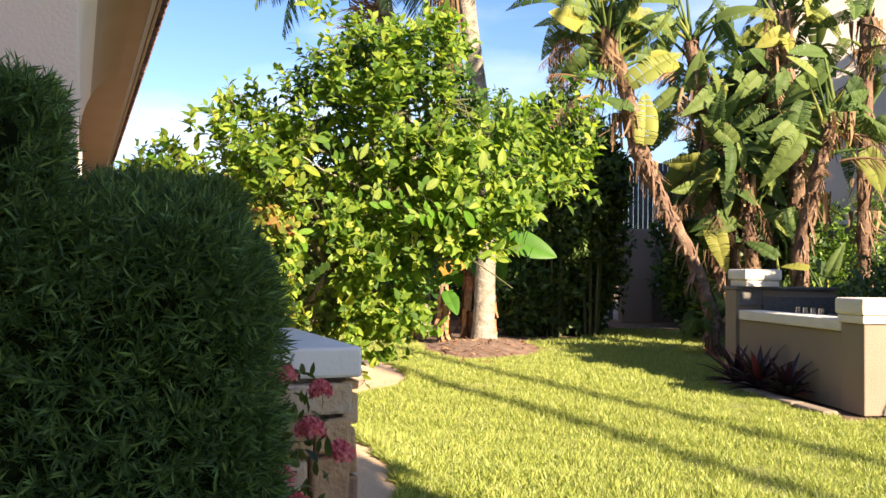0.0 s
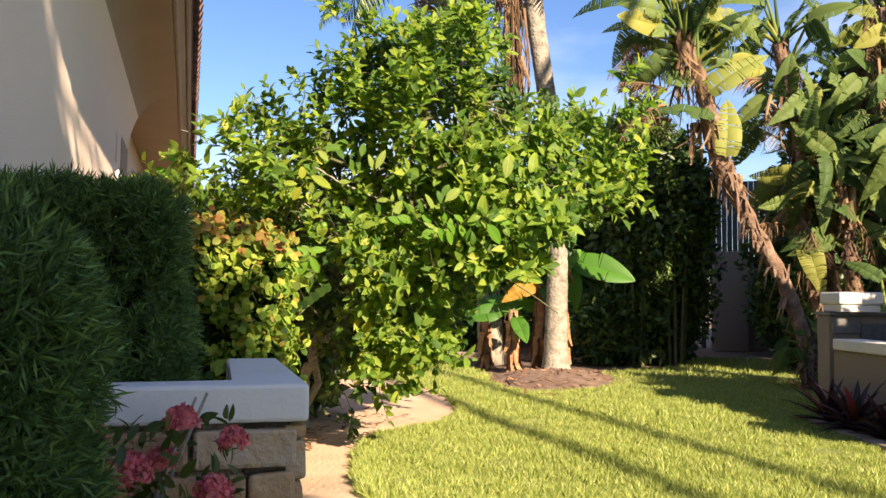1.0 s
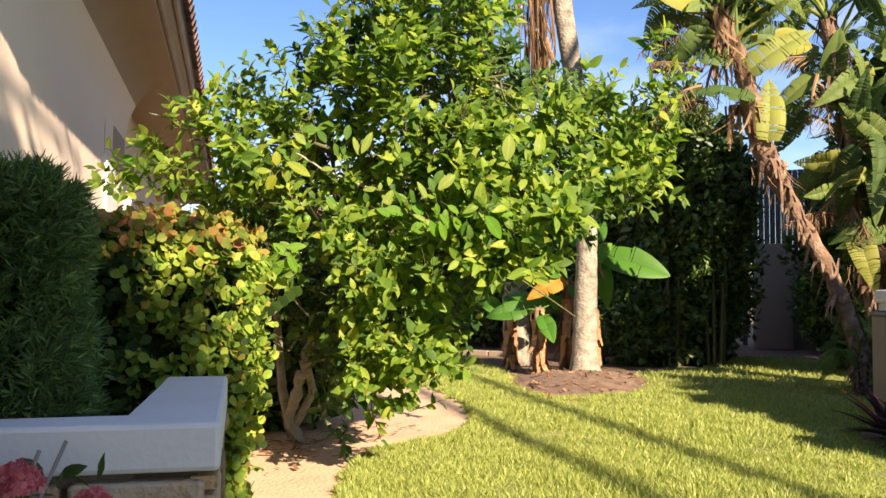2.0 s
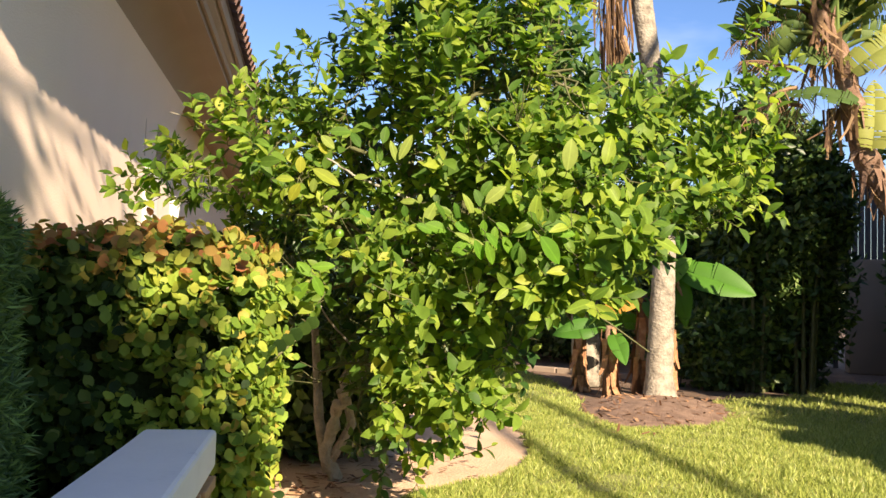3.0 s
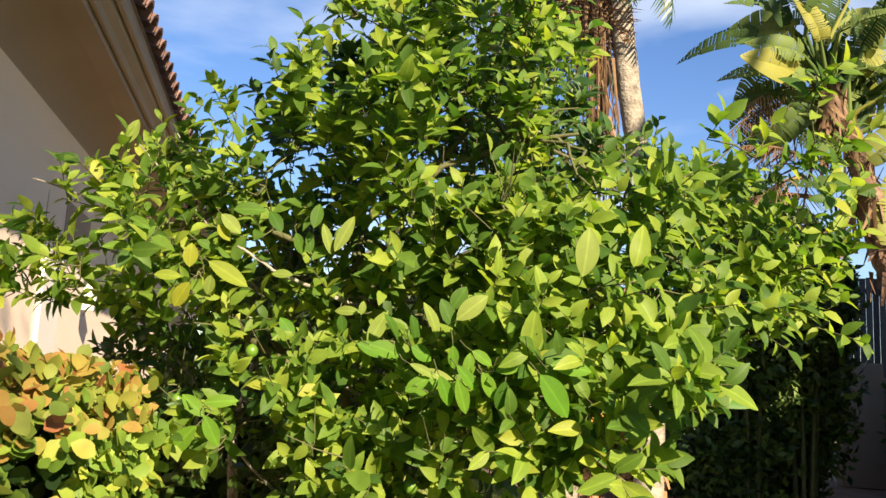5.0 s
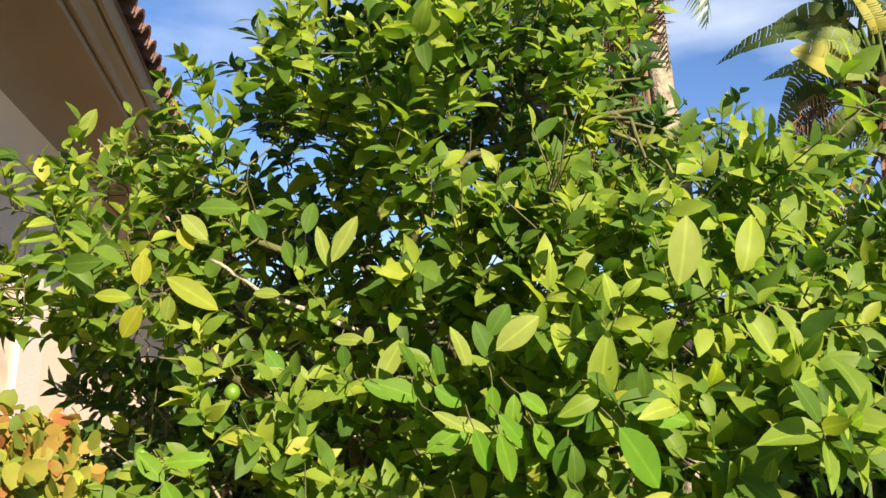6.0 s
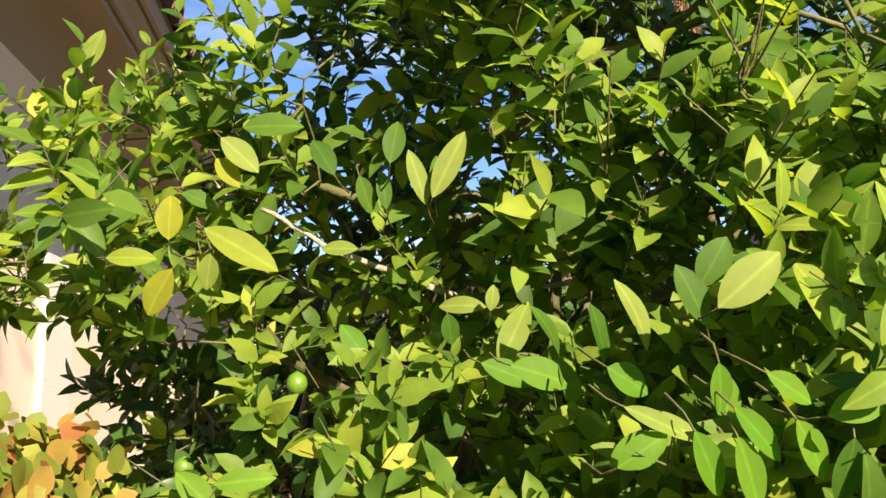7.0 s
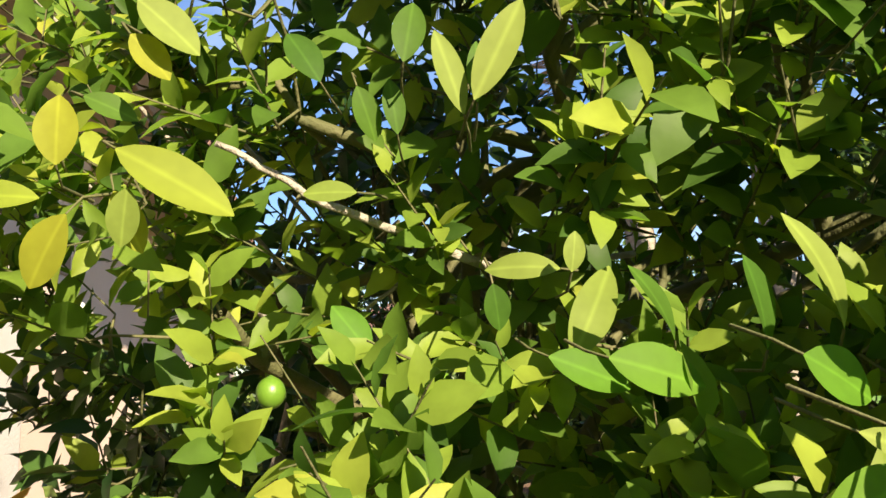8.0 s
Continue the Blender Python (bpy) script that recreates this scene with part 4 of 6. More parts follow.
                S.append(rr.uniform(0.052, 0.09) * (0.72 if t > 0.88 else 1.0) * (1.25 if rr.random() < 0.06 else 1.0))
                W.append(rr.uniform(0.85, 1.2))
                G.append(darkened and rr.random() < 0.85)
    P, D, NN, S, W, G = (np.array(q) for q in (P, D, NN, S, W, G))
    clear = kept(P)
    P, D, NN, S, W, G = (q[clear] for q in (P, D, NN, S, W, G))
    link_part("branchwork", mesh_of("branchwork", wood.v, wood.f, M_shoot, True), ob)["kind"] = "stuff"
    near = np.nonzero((P[:, 1] < 6.6) & (np.abs(P[:, 0] + 0.4) < 1.1) & (P[:, 2] > 0.8) & ~G)[0]
    near = near[np.argsort(P[near, 1] + 0.15 * rng.uniform(size=len(near)))][:215]
    rest = np.ones(len(P), bool)
    rest[near] = False
    T = frames_from(D, NN)
    templates = [blade(1.0, 0.5, 5, 0.3, 0.22, 0.42), blade(1.0, 0.46, 5, 0.5, 0.1, 0.45, 1.0, 0.4), blade(1.0, 0.54, 5, 0.18, 0.4, 0.4, 1.0, -0.3)]
    kind_of = rng.integers(0, 3, len(P))
    for darkened in (False, True):
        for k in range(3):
            pick = rest & (G == darkened) & (kind_of == k)
            scatter("shaded_leaves" if darkened else "crown", templates[k], P[pick] - inv, T[pick], S[pick], M_lime_shade if darkened else M_lime, ob, "dark green leaves with the crown's shade in their colour" if darkened else "", widths=W[pick])["kind"] = "stuff"
    shape_of = [((0.2, 0.15, 0.46, 0.15)), ((0.5, 0.3, 0.5, -0.35)), ((0.32, 0.08, 0.4, 0.3)), ((0.28, 0.45, 0.48, 0.6))]
    shapes = [mesh_of("leaf", *blade(1.0, width, 9, fold, droop, 0.46, 1.0, twist), M_lime_one, True) for fold, droop, width, twist in shape_of]
    grow = rng.uniform(0.95, 1.35, len(near))
    for i, q in enumerate(near):
        m = Matrix(T[q].tolist()).to_4x4()
        m.translation = Vector(P[q] - inv)
        link_part("leaf", shapes[i % 4], ob, m=m @ Matrix.Diagonal((min(0.115, S[q] * grow[i]),) * 3 + (1,)))

    # the outermost leaves of the sunny side: each at its place, turned in the plane that faces the path
    tones = {"yellow": M_leaf_yellow, "pale": M_leaf_pale, "green": M_leaf_green, "bright": M_leaf_bright}
    own = {}

    def leaf(x, y, z, turn, length, tone, width=0.46, lean=0.0, curl=0.15, twist=0.2, roll=0.0):
        d = (ACROSS * math.cos(radians(turn)) + UPWARD * math.sin(radians(turn)) + INTO * lean).normalized()
        n_ = Vector((0.42, -0.62, 0.5)) - INTO * 0.5
        n_ = Matrix.Rotation(radians(roll), 3, d) @ n_
        key = (tone, width, curl, twist)
        if key not in own:
            own[key] = mesh_of("leaf", *blade(1.0, width, 11, 0.22, curl, 0.5, 0.9, twist), tones[tone], True)
        m = Matrix(frames_from(np.array([d]), np.array([n_]))[0].tolist()).to_4x4()
        m.translation = Vector((x, y, z)) - d * length * 0.5 - base
        link_part("leaf", own[key], ob, m=m @ Matrix.Diagonal((length,) * 3 + (1,)))
        a_ = Vector((x, y, z)) - d * length * 0.5
        wood2.add(*tube([a_ - base, a_ - d * 0.02 + INTO * 0.015 - base, a_ - d * 0.03 + INTO * 0.09 - base], [0.0013, 0.0016, 0.002], 4, False))

    wood2 = Pile()
    # pair of tall leaves and what stands round it
    leaf(-0.405, 6.283, 1.715, 64, 0.118, "pale", 0.34, 0.05, 0.05)
    leaf(-0.46, 6.29, 1.7, 107, 0.096, "pale", 0.32, 0.05, 0.05)
    leaf(-0.435, 6.31, 1.705, 88, 0.07, "green", 0.34, 0.1)
    leaf(-0.6, 6.4, 1.705, -70, 0.07, "green", 0.5)
    leaf(-0.565, 6.4, 1.71, 96, 0.07, "green", 0.4)
    leaf(-0.53, 6.36, 1.785, 80, 0.08, "green", 0.5, 0.2)
    leaf(-0.655, 6.34, 1.765, 120, 0.08, "green", 0.5, 0.2)
    # yellowing spray
    leaf(-0.705, 6.165, 1.58, -28, 0.13, "yellow", 0.4, 0.0, 0.12)
    leaf(-0.837, 6.141, 1.514, -122, 0.085, "yellow", 0.55)
    leaf(-0.704, 6.12, 1.69, -48, 0.055, "yellow", 0.6)
    leaf(-0.792, 6.1, 1.622, 88, 0.068, "yellow", 0.62)
    leaf(-0.86, 6.1, 1.565, 2, 0.075, "yellow", 0.45)
    leaf(-0.785, 6.2, 1.55, -66, 0.07, "yellow", 0.5)
    leaf(-0.76, 6.16, 1.545, -100, 0.06, "pale", 0.55)
    leaf(-0.781, 6.161, 1.662, -22, 0.058, "green", 0.5)
    leaf(-0.68, 6.114, 1.715, -40, 0.075, "pale", 0.55)
    leaf(-0.635, 6.13, 1.76, 5, 0.09, "green", 0.5)
    leaf(-0.643, 6.384, 1.608, 176, 0.066, "pale", 0.45)
    # three green leaves over the fruit, and those below
    leaf(-0.642, 6.446, 1.447, 125, 0.076, "bright", 0.55)
    leaf(-0.665, 6.44, 1.412, 146, 0.06, "green", 0.45)
    leaf(-0.615, 6.45, 1.403, 50, 0.05, "green", 0.55)
    leaf(-0.672, 6.56, 1.296, -82, 0.078, "bright", 0.72)
    leaf(-0.715, 6.55, 1.33, 120, 0.045, "green", 0.55)
    leaf(-0.6, 6.58, 1.3, 10, 0.06, "green", 0.45)
    # broad green leaves and the curled one
    leaf(-0.345, 6.411, 1.387, -20, 0.098, "bright", 0.46, 0.0, 0.1)
    leaf(-0.265, 6.303, 1.384, -15, 0.098, "bright", 0.54, 0.0, 0.12)
    leaf(-0.343, 6.44, 1.453, 64, 0.115, "pale", 0.42, 0.0, 0.5, 0.8)
    leaf(-0.504, 6.63, 1.37, 5, 0.095, "green", 0.4)
    leaf(-0.338, 6.29, 1.5, 82, 0.04, "pale", 0.55)
    leaf(-0.395, 6.32, 1.495, 172, 0.075, "pale", 0.4, 0.0, 0.3, 0.5)
    leaf(-0.45, 6.42, 1.462, -80, 0.055, "green", 0.6)
    leaf(-0.262, 6.361, 1.455, 105, 0.085, "green", 0.4, 0.0, 0.3, 0.5, 40)
    leaf(-0.169, 6.271, 1.44, 92, 0.085, "green", 0.5, 0.0, 0.2, 0.4, 40)
    leaf(-0.11, 6.26, 1.465, 96, 0.105, "pale", 0.36, 0.0, 0.4, 0.6, 30)
    # bright leaves low on the side over the lawn
    leaf(-0.122, 6.182, 1.374, -30, 0.066, "bright", 0.68)
    leaf(-0.11, 6.16, 1.285, 28, 0.085, "bright", 0.55)
    leaf(0.0, 6.22, 1.345, 85, 0.07, "bright", 0.5)
    leaf(-0.07, 6.2, 1.315, -20, 0.1, "pale", 0.3)
    leaf(0.02, 6.2, 1.25, -62, 0.095, "bright", 0.45)
    leaf(0.08, 6.2, 1.29, -40, 0.08, "bright", 0.5)
    leaf(-0.402, 6.9, 1.217, -78, 0.085, "bright", 0.5)
    leaf(0.26, 6.03, 1.28, -50, 0.125, "bright", 0.52)
    leaf(0.26, 6.1, 1.375, 8, 0.1, "green", 0.5)
    leaf(0.29, 6.08, 1.35, -4, 0.105, "bright", 0.45)
    # the low spray nearest the lawn
    leaf(-0.019, 6.060, 1.278, -65, 0.084, "bright", 0.45)
    leaf(0.025, 6.060, 1.267, -70, 0.092, "bright", 0.42)
    leaf(-0.094, 6.060, 1.292, 35, 0.071, "bright", 0.50)
    leaf(-0.077, 6.060, 1.327, -22, 0.080, "pale", 0.30)
    leaf(0.037, 6.060, 1.313, -45, 0.084, "bright", 0.40)
    leaf(-0.003, 6.060, 1.363, -85, 0.059, "bright", 0.50)
    leaf(0.091, 6.060, 1.296, -60, 0.076, "bright", 0.50)
    leaf(0.140, 6.060, 1.345, 20, 0.071, "bright", 0.55)
    leaf(0.124, 6.060, 1.273, -100, 0.076, "green", 0.50)
    leaf(0.072, 6.060, 1.364, -30, 0.063, "bright", 0.50)
    # the leaves that stand out above them
    leaf(0.335, 5.949, 1.613, 82, 0.115, "pale", 0.5)
    leaf(0.035, 6.08, 1.49, 42, 0.1, "pale", 0.5)
    leaf(-0.03, 6.09, 1.475, 112, 0.08, "green", 0.5)
    leaf(-0.005, 6.1, 1.515, 60, 0.07, "green", 0.6)
    # low shoot over the hedge, and the far tip of the reaching bough
    leaf(-0.83, 6.2, 1.1, -132, 0.12, "bright", 0.45)
    leaf(-0.765, 6.25, 1.13, -62, 0.1, "bright", 0.45)
    leaf(-0.83, 6.25, 1.2, 135, 0.09, "bright", 0.5)
    leaf(-0.765, 6.29, 1.215, 8, 0.1, "bright", 0.42)
    leaf(-1.88, 6.57, 1.62, -110, 0.09, "bright", 0.6)
    leaf(-1.82, 6.57, 1.6, -70, 0.09, "bright", 0.5)
    leaf(-1.87, 6.57, 1.72, 150, 0.08, "bright", 0.6)
    leaf(-1.34, 6.54, 2.13, 70, 0.095, "pale", 0.5)
    leaf(-1.38, 6.56, 2.1, 110, 0.08, "pale", 0.45)
    link_part("stalkwork", mesh_of("stalkwork", wood2.v, wood2.f, M_shoot, True), ob)["kind"] = "stuff"
    # fruit
    bm = bmesh.new()
    bmesh.ops.create_uvsphere(bm, u_segments=16, v_segments=10, radius=0.021)
    for v_ in bm.verts:
        v_.co.z *= 1.08 + (0.12 if abs(v_.co.z) > 0.0205 else 0)
    fm = part("fruit", bm, M_green_fruit, ob, "small unripe green lime", True, Matrix.Translation(Vector((-0.811, 6.549, 1.372)) - base)).data
    for p in ((-0.6, 6.66, 1.376), (0.1, 6.45, 1.25), (-1.1, 6.6, 1.2), (0.35, 6.7, 1.6), (-0.2, 6.4, 1.0), (-0.9, 6.6, 1.95), (0.5, 6.75, 1.3)):
        link_part("fruit", fm, ob, "small unripe green lime", Matrix.Translation(Vector(p) - base))


lime_tree()


# ---- palms ----
def frond_mesh(name, length, leaflet, material, droop, count=44, gap=0.0, hang=0.5):
    """A feather frond along +y that arches down, its leaflets hanging on both sides."""
    pile = Pile()
    pts = []
    for i in range(9):
        t = i / 8
        pts.append(Vector((0, length * (t - 0.12 * droop * t * t), -droop * length * 0.55 * t * t)))
    pile.add(*tube(pts, [0.022 * (1 - 0.85 * i / 8) for i in range(9)], 5, False))
    rr = random.Random(int(length * 100))
    for i in range(count):
        t = 0.14 + 0.86 * i / count
        k = min(7, int(t * 8))
        p = pts[k].lerp(pts[k + 1], t * 8 - k)
        d0 = (pts[k + 1] - pts[k]).normalized()
        ln = leaflet * math.sin(math.pi * min(1, 0.2 + 0.8 * t) ** 1.2) + 0.08
        for s_ in (-1, 1):
            if rr.random() < gap:
                continue
            d = (Vector((s_, 0, 0)) * rr.uniform(0.5, 0.9) + d0 * rr.uniform(0.3, 0.8) + Vector((0, 0, -hang * rr.uniform(0.3, 2.2)))).normalized()
            e = p + d * ln + Vector((0, 0, -0.25 * ln))
            w = d0 * (0.03 * leaflet)
            mid = p + d * ln * 0.5 - Vector((0, 0, 0.02))
            pile.add([p - w, p + w, mid + w * 1.2, mid - w * 1.2, e], [(0, 1, 2, 3), (3, 2, 4)])
    return mesh_of(name, pile.v, pile.f, material, False)


FROND = frond_mesh("frond", 2.4, 0.55, M_palm, 0.9)
FROND_DRY = frond_mesh("dry_frond", 2.1, 0.4, M_dead, 0.6, 34, 0.15, 0.9)


def palm(base, points, radii, label, fronds, dry, seed):
    ob = thing("palm_tree", base, label, "palm tree", "palms")
    b = Vector(base)
    pts, rad = [], []
    for i in range(len(points) - 1):
        for k in range(12):
            t = k / 12
            pts.append(Vector(points[i]).lerp(Vector(points[i + 1]), t) - b)
            rad.append((radii[i] * (1 - t) + radii[i + 1] * t) * (1 + 0.035 * (k % 2)) * (1 + 0.03 * noise.noise((i * 3 + t * 3, seed, 0))))
    pts.append(Vector(points[-1]) - b)
    rad.append(radii[-1])
    v, f = tube(pts, rad, 18)
    link_part("trunk", mesh_of("trunk", v, f, M_bark, True), ob, "ringed pale grey trunk")
    crown = Vector(points[-1]) - b
    rr = random.Random(seed)
    for k in range(fronds):
        a = 360 * k / fronds + rr.uniform(-8, 8)
        link_part("frond", FROND, ob, m=Matrix.Translation(crown) @ pose(0, 0, 0, 0, 0, a) @ pose(0, 0.1, 0, rr.uniform(-45, 55)))
    for k in range(dry):
        a = rr.uniform(0, 360)
        link_part("dry_frond", FROND_DRY, ob, "dry brown hanging frond", Matrix.Translation(crown + Vector((0, 0, -0.25 - 0.15 * (k % 3)))) @ pose(0, 0, 0, 0, 0, a) @ pose(0, 0.12, 0, rr.uniform(-88, -72)))
    return ob


p1 = palm((0.25, 12.8, 0.02), [(0.25, 12.8, 0.0), (0.24, 12.8, 0.3), (0.28, 12.8, 1.7), (0.15, 12.82, 3.4), (0.0, 12.82, 4.4), (-0.32, 12.85, 7.2)], [0.2, 0.145, 0.118, 0.118, 0.118, 0.125], "palm with a stout pale ringed trunk", 18, 12, 3)
palm((-0.75, 14.3, 0.0), [(-0.75, 14.3, 0.0), (-0.85, 14.3, 2.0), (-1.15, 14.3, 4.0), (-1.7, 14.3, 6.7)], [0.19, 0.15, 0.13, 0.13], "slender palm with arching dark fronds behind", 18, 5, 5)
# a strip of old leaf sheaths that hangs down the near palm
pile = Pile()
rr = random.Random(9)
for k in range(170):
    z0 = rr.uniform(4.0, 6.6)
    x, y = -0.28 - 0.07 * (z0 - 4) + rr.gauss(0, 0.07), 12.72 + rr.uniform(-0.08, 0.1)
    ln = rr.uniform(0.4, 1.5)
    w = rr.uniform(0.004, 0.02)
    bend = rr.gauss(0.05, 0.05)
    pile.add([(x - w, y, z0), (x + w, y + 0.01, z0), (x + w * 0.9 + bend, y - 0.04, z0 - ln * 0.55), (x - w * 0.8 + bend, y - 0.03, z0 - ln * 0.55), (x + bend * 0.6 + w * 0.3, y - rr.uniform(0, 0.06), z0 - ln), (x + bend * 0.6 - w * 0.2, y, z0 - ln)], [(0, 1, 2, 3), (3, 2, 4, 5)])
sheath = link_part("leaf_sheath", mesh_of("leaf_sheath", pile.v, pile.f, M_dead_many, False), None)
sheath.parent = p1
sheath.matrix_basis = Matrix.Translation((-0.25, -12.8, -0.02))
sheath["label"] = "rust-brown dry leaf sheaths"


# ---- broad leaves: bananas and giant strelitzia ----
def paddle(name, length, width, material, seed, tears, droop=0.35, fold=0.2):
    """A big paddle leaf along +y with a stout midrib and a torn edge."""
    rr = random.Random(seed)
    pile = Pile()
    stn = 26
    rows_ = []
    for i in range(stn):
        t = i / (stn - 1)
        w = width * 0.5 * max(0.03, math.sin(math.pi * (0.1 + 0.9 * t) ** 0.75) ** 0.7 if t < 1 else 0.02)
        z = -droop * length * t * t
        rows_.append((t * length, w, z))
    for s_ in (-1, 1):
        hang = 0.0
        for i in range(stn - 1):
            (y0, w0, z0), (y1, w1, z1) = rows_[i], rows_[i + 1]
            if rr.random() < tears:
                hang = rr.uniform(-0.35, 0.1)
                y1 -= 0.25 * (y1 - y0)
            v_ = [(0, y0, z0), (s_ * w0 * 0.55, y0, z0 + w0 * fold + hang * w0 * 0.3), (s_ * w0, y0, z0 + w0 * fold * 0.8 + hang * w0), (0, y1, z1), (s_ * w1 * 0.55, y1, z1 + w1 * fold + hang * w1 * 0.3), (s_ * w1, y1, z1 + w1 * fold * 0.8 + hang * w1)]
            pile.add(v_, [(0, 1, 4, 3), (1, 2, 5, 4)] if s_ > 0 else [(0, 3, 4, 1), (1, 4, 5, 2)])
    pile.add(*tube([(0, -0.02, -0.008), (0, length * 0.5, -droop * length * 0.25 - 0.008), (0, length, -droop * length - 0.004)], [0.014, 0.01, 0.003], 5, False))
    return mesh_of(name, pile.v, pile.f, material, True)


PADDLES = [paddle("leaf", 0.8, (0.4, 0.36, 0.38, 0.34, 0.36)[k], M_paddle, k, (0.2, 0.4, 0.6, 0.7, 0.5)[k], (0.2, 0.4, 0.6, 0.3, 0.8)[k], (0.2, 0.35, 0.2, 0.3, 0.45)[k]) for k in range(5)]
COMBS = [frond_mesh("dry_leaf", 0.6 + 0.2 * k, 0.16, M_dead, 0.5 + 0.3 * k, 30, 0.12, 0.5) for k in range(2)]


def straw(name, seed):
    """A bundle of thin dry strips that hang down."""
    rr = random.Random(seed)
    pile = Pile()
    for k in range(16):
        x, y, ln, w = rr.gauss(0, 0.07), rr.gauss(0, 0.05), rr.uniform(0.3, 0.85), rr.uniform(0.006, 0.02)
        sx, sy = rr.gauss(0, 0.1), rr.gauss(0, 0.1)
        pts = [(x + sx * t * t, y + sy * t * t, -ln * t) for t in (0, 0.35, 0.7, 1.0)]
        pile.add([(px + s_ * w * (1 - 0.2 * i), py + 0.5 * s_ * w, pz) for i, (px, py, pz) in enumerate(pts) for s_ in (-1, 1)], [(0, 1, 3, 2), (2, 3, 5, 4), (4, 5, 7, 6)])
    return mesh_of(name, pile.v, pile.f, M_dead)


STRAWS = [straw("dry_strip_bundle", k) for k in range(3)]
BANANAS = [paddle("leaf", 1.0, 0.52, M_banana, 40 + k, 0.08, (0.15, 0.45)[k], 0.2) for k in range(2)]

BANANA_OLD = paddle("leaf", 1.0, 0.5, foliage("dying_banana_leaf", [(0.4, 0.22, 0.04), (0.45, 0.3, 0.05)], single=True, rough=0.6, spec=0.15), 44, 0.3, 0.5, 0.25)


def stalk(a, b, sag=0.0, r=0.02):
    a, b = Vector(a), Vector(b)
    return tube([a, a.lerp(b, 0.5) + Vector((0, 0, sag)), b], [r * 1.5, r, r * 0.6], 6, False)


def strelitzia(points, radii, fan, leaves, dry, seed, turn, label, size=1.0, extra=(), hang=1.0):
    """A leaning fibrous stem with a fan of paddle leaves on long stalks."""
    b = Vector(points[0])
    ob = thing("giant_strelitzia", b, label, "plant", "giant strelitzia clump")
    rr = random.Random(seed)
    pts, rad = [], []
    for i in range(len(points) - 1):
        for k in range(6):
            pts.append(Vector(points[i]).lerp(Vector(points[i + 1]), k / 6) - b)
            rad.append((radii[i] + (radii[i + 1] - radii[i]) * k / 6) * (1 + 0.2 * noise.noise((i + k * 0.6, seed, 2)) + (0.13 if k % 2 else -0.06)))
    pts.append(Vector(points[-1]) - b)
    rad.append(radii[-1])
    v, f = tube(pts, rad, 12)
    link_part("stem", mesh_of("stem", v, f, M_bark2, True), ob, "shaggy brown leaf-scarred stem")
    pile = Pile()
    for k in range(240):
        i = rr.randint(1, len(pts) - 1)
        a = rr.uniform(0, 6.28)
        p = pts[i] + Vector((math.cos(a), math.sin(a), 0)) * rad[i]
        e = p + Vector((math.cos(a) * rr.uniform(0.02, 0.09), math.sin(a) * rr.uniform(0.02, 0.09), rr.uniform(-0.3, 0.16)))
        w = Vector((-math.sin(a), math.cos(a), 0)) * rr.uniform(0.01, 0.035)
        pile.add([p - w, p + w, e + w * 0.3, e - w * 0.3], [(0, 1, 2, 3)])
    link_part("husk", mesh_of("husk", pile.v, pile.f, M_bark2), ob, "peeling fibrous husks")["kind"] = "stuff"
    head = pts[-1]
    leaves = int(leaves * 1.8)
    for k in range(leaves):
        q = (k + 0.5) / leaves * 2 - 1
        a = radians(turn) + rr.gauss(0, 0.35)
        out = Vector((math.cos(a), math.sin(a), 0))
        tilt = q * radians(fan) + rr.gauss(0, 0.1)
        d = (out * math.sin(tilt) + Vector((0, 0, 1)) * math.cos(tilt) + Vector((rr.gauss(0, 0.15), rr.gauss(0, 0.15), 0))).normalized()
        ln = rr.uniform(0.3, 0.8) * size * (1 - 0.3 * abs(q))
        root = pts[-1 - rr.randint(0, min(5, len(pts) - 2))]
        e = root + d * ln
        v, f = stalk(root, e, 0.02)
        link_part("leaf_stalk", mesh_of("leaf_stalk", v, f, M_paddle, True), ob, "green leaf stalk")
        ld = (d + Vector((rr.gauss(0, 0.35), rr.gauss(0, 0.35), hang * (-0.35 - 0.7 * abs(q) - 1.6 * max(0.0, rr.gauss(0.15, 0.7)))))).normalized()
        nrm = np.array([[rr.gauss(0.35, 0.55), -0.85 + rr.gauss(0, 0.4), 0.4 + rr.gauss(0, 0.35)]])
        t = frames_from(np.array([ld]), nrm)[0]
        m = Matrix(t.tolist()).to_4x4()
        m.translation = e
        link_part("leaf", PADDLES[rr.randint(0, 4)], ob, m=m @ Matrix.Diagonal((size * rr.uniform(0.42, 0.74),) * 3 + (1,)))
    straw_v, straw_f = [], []
    for k in range(dry):
        a = rr.uniform(0, 6.28)
        m = Matrix.Translation(head + Vector((math.cos(a) * 0.08, math.sin(a) * 0.08, -0.1 - 0.16 * k))) @ pose(0, 0, 0, 0, 0, math.degrees(a)) @ pose(0, 0.05, 0, rr.uniform(-60, 25))
        link_part("dry_leaf", COMBS[k % 2], ob, "dry brown shredded leaf", m)
        i_ = rr.randint(len(pts) // 2, len(pts) - 1)
        m = Matrix.Translation(pts[i_] + Vector((math.cos(a + 1), math.sin(a + 1), 0)) * rad[i_]) @ pose(0, 0, 0, 0, 0, math.degrees(a)) @ Matrix.Diagonal((1.2, 1.2, 0.55, 1))
        for p_ in STRAWS[k % 3].vertices:
            straw_v.append(m @ p_.co)
        straw_f.extend(tuple(i + len(straw_v) - len(STRAWS[k % 3].vertices) for i in q_.vertices) for q_ in STRAWS[k % 3].polygons)
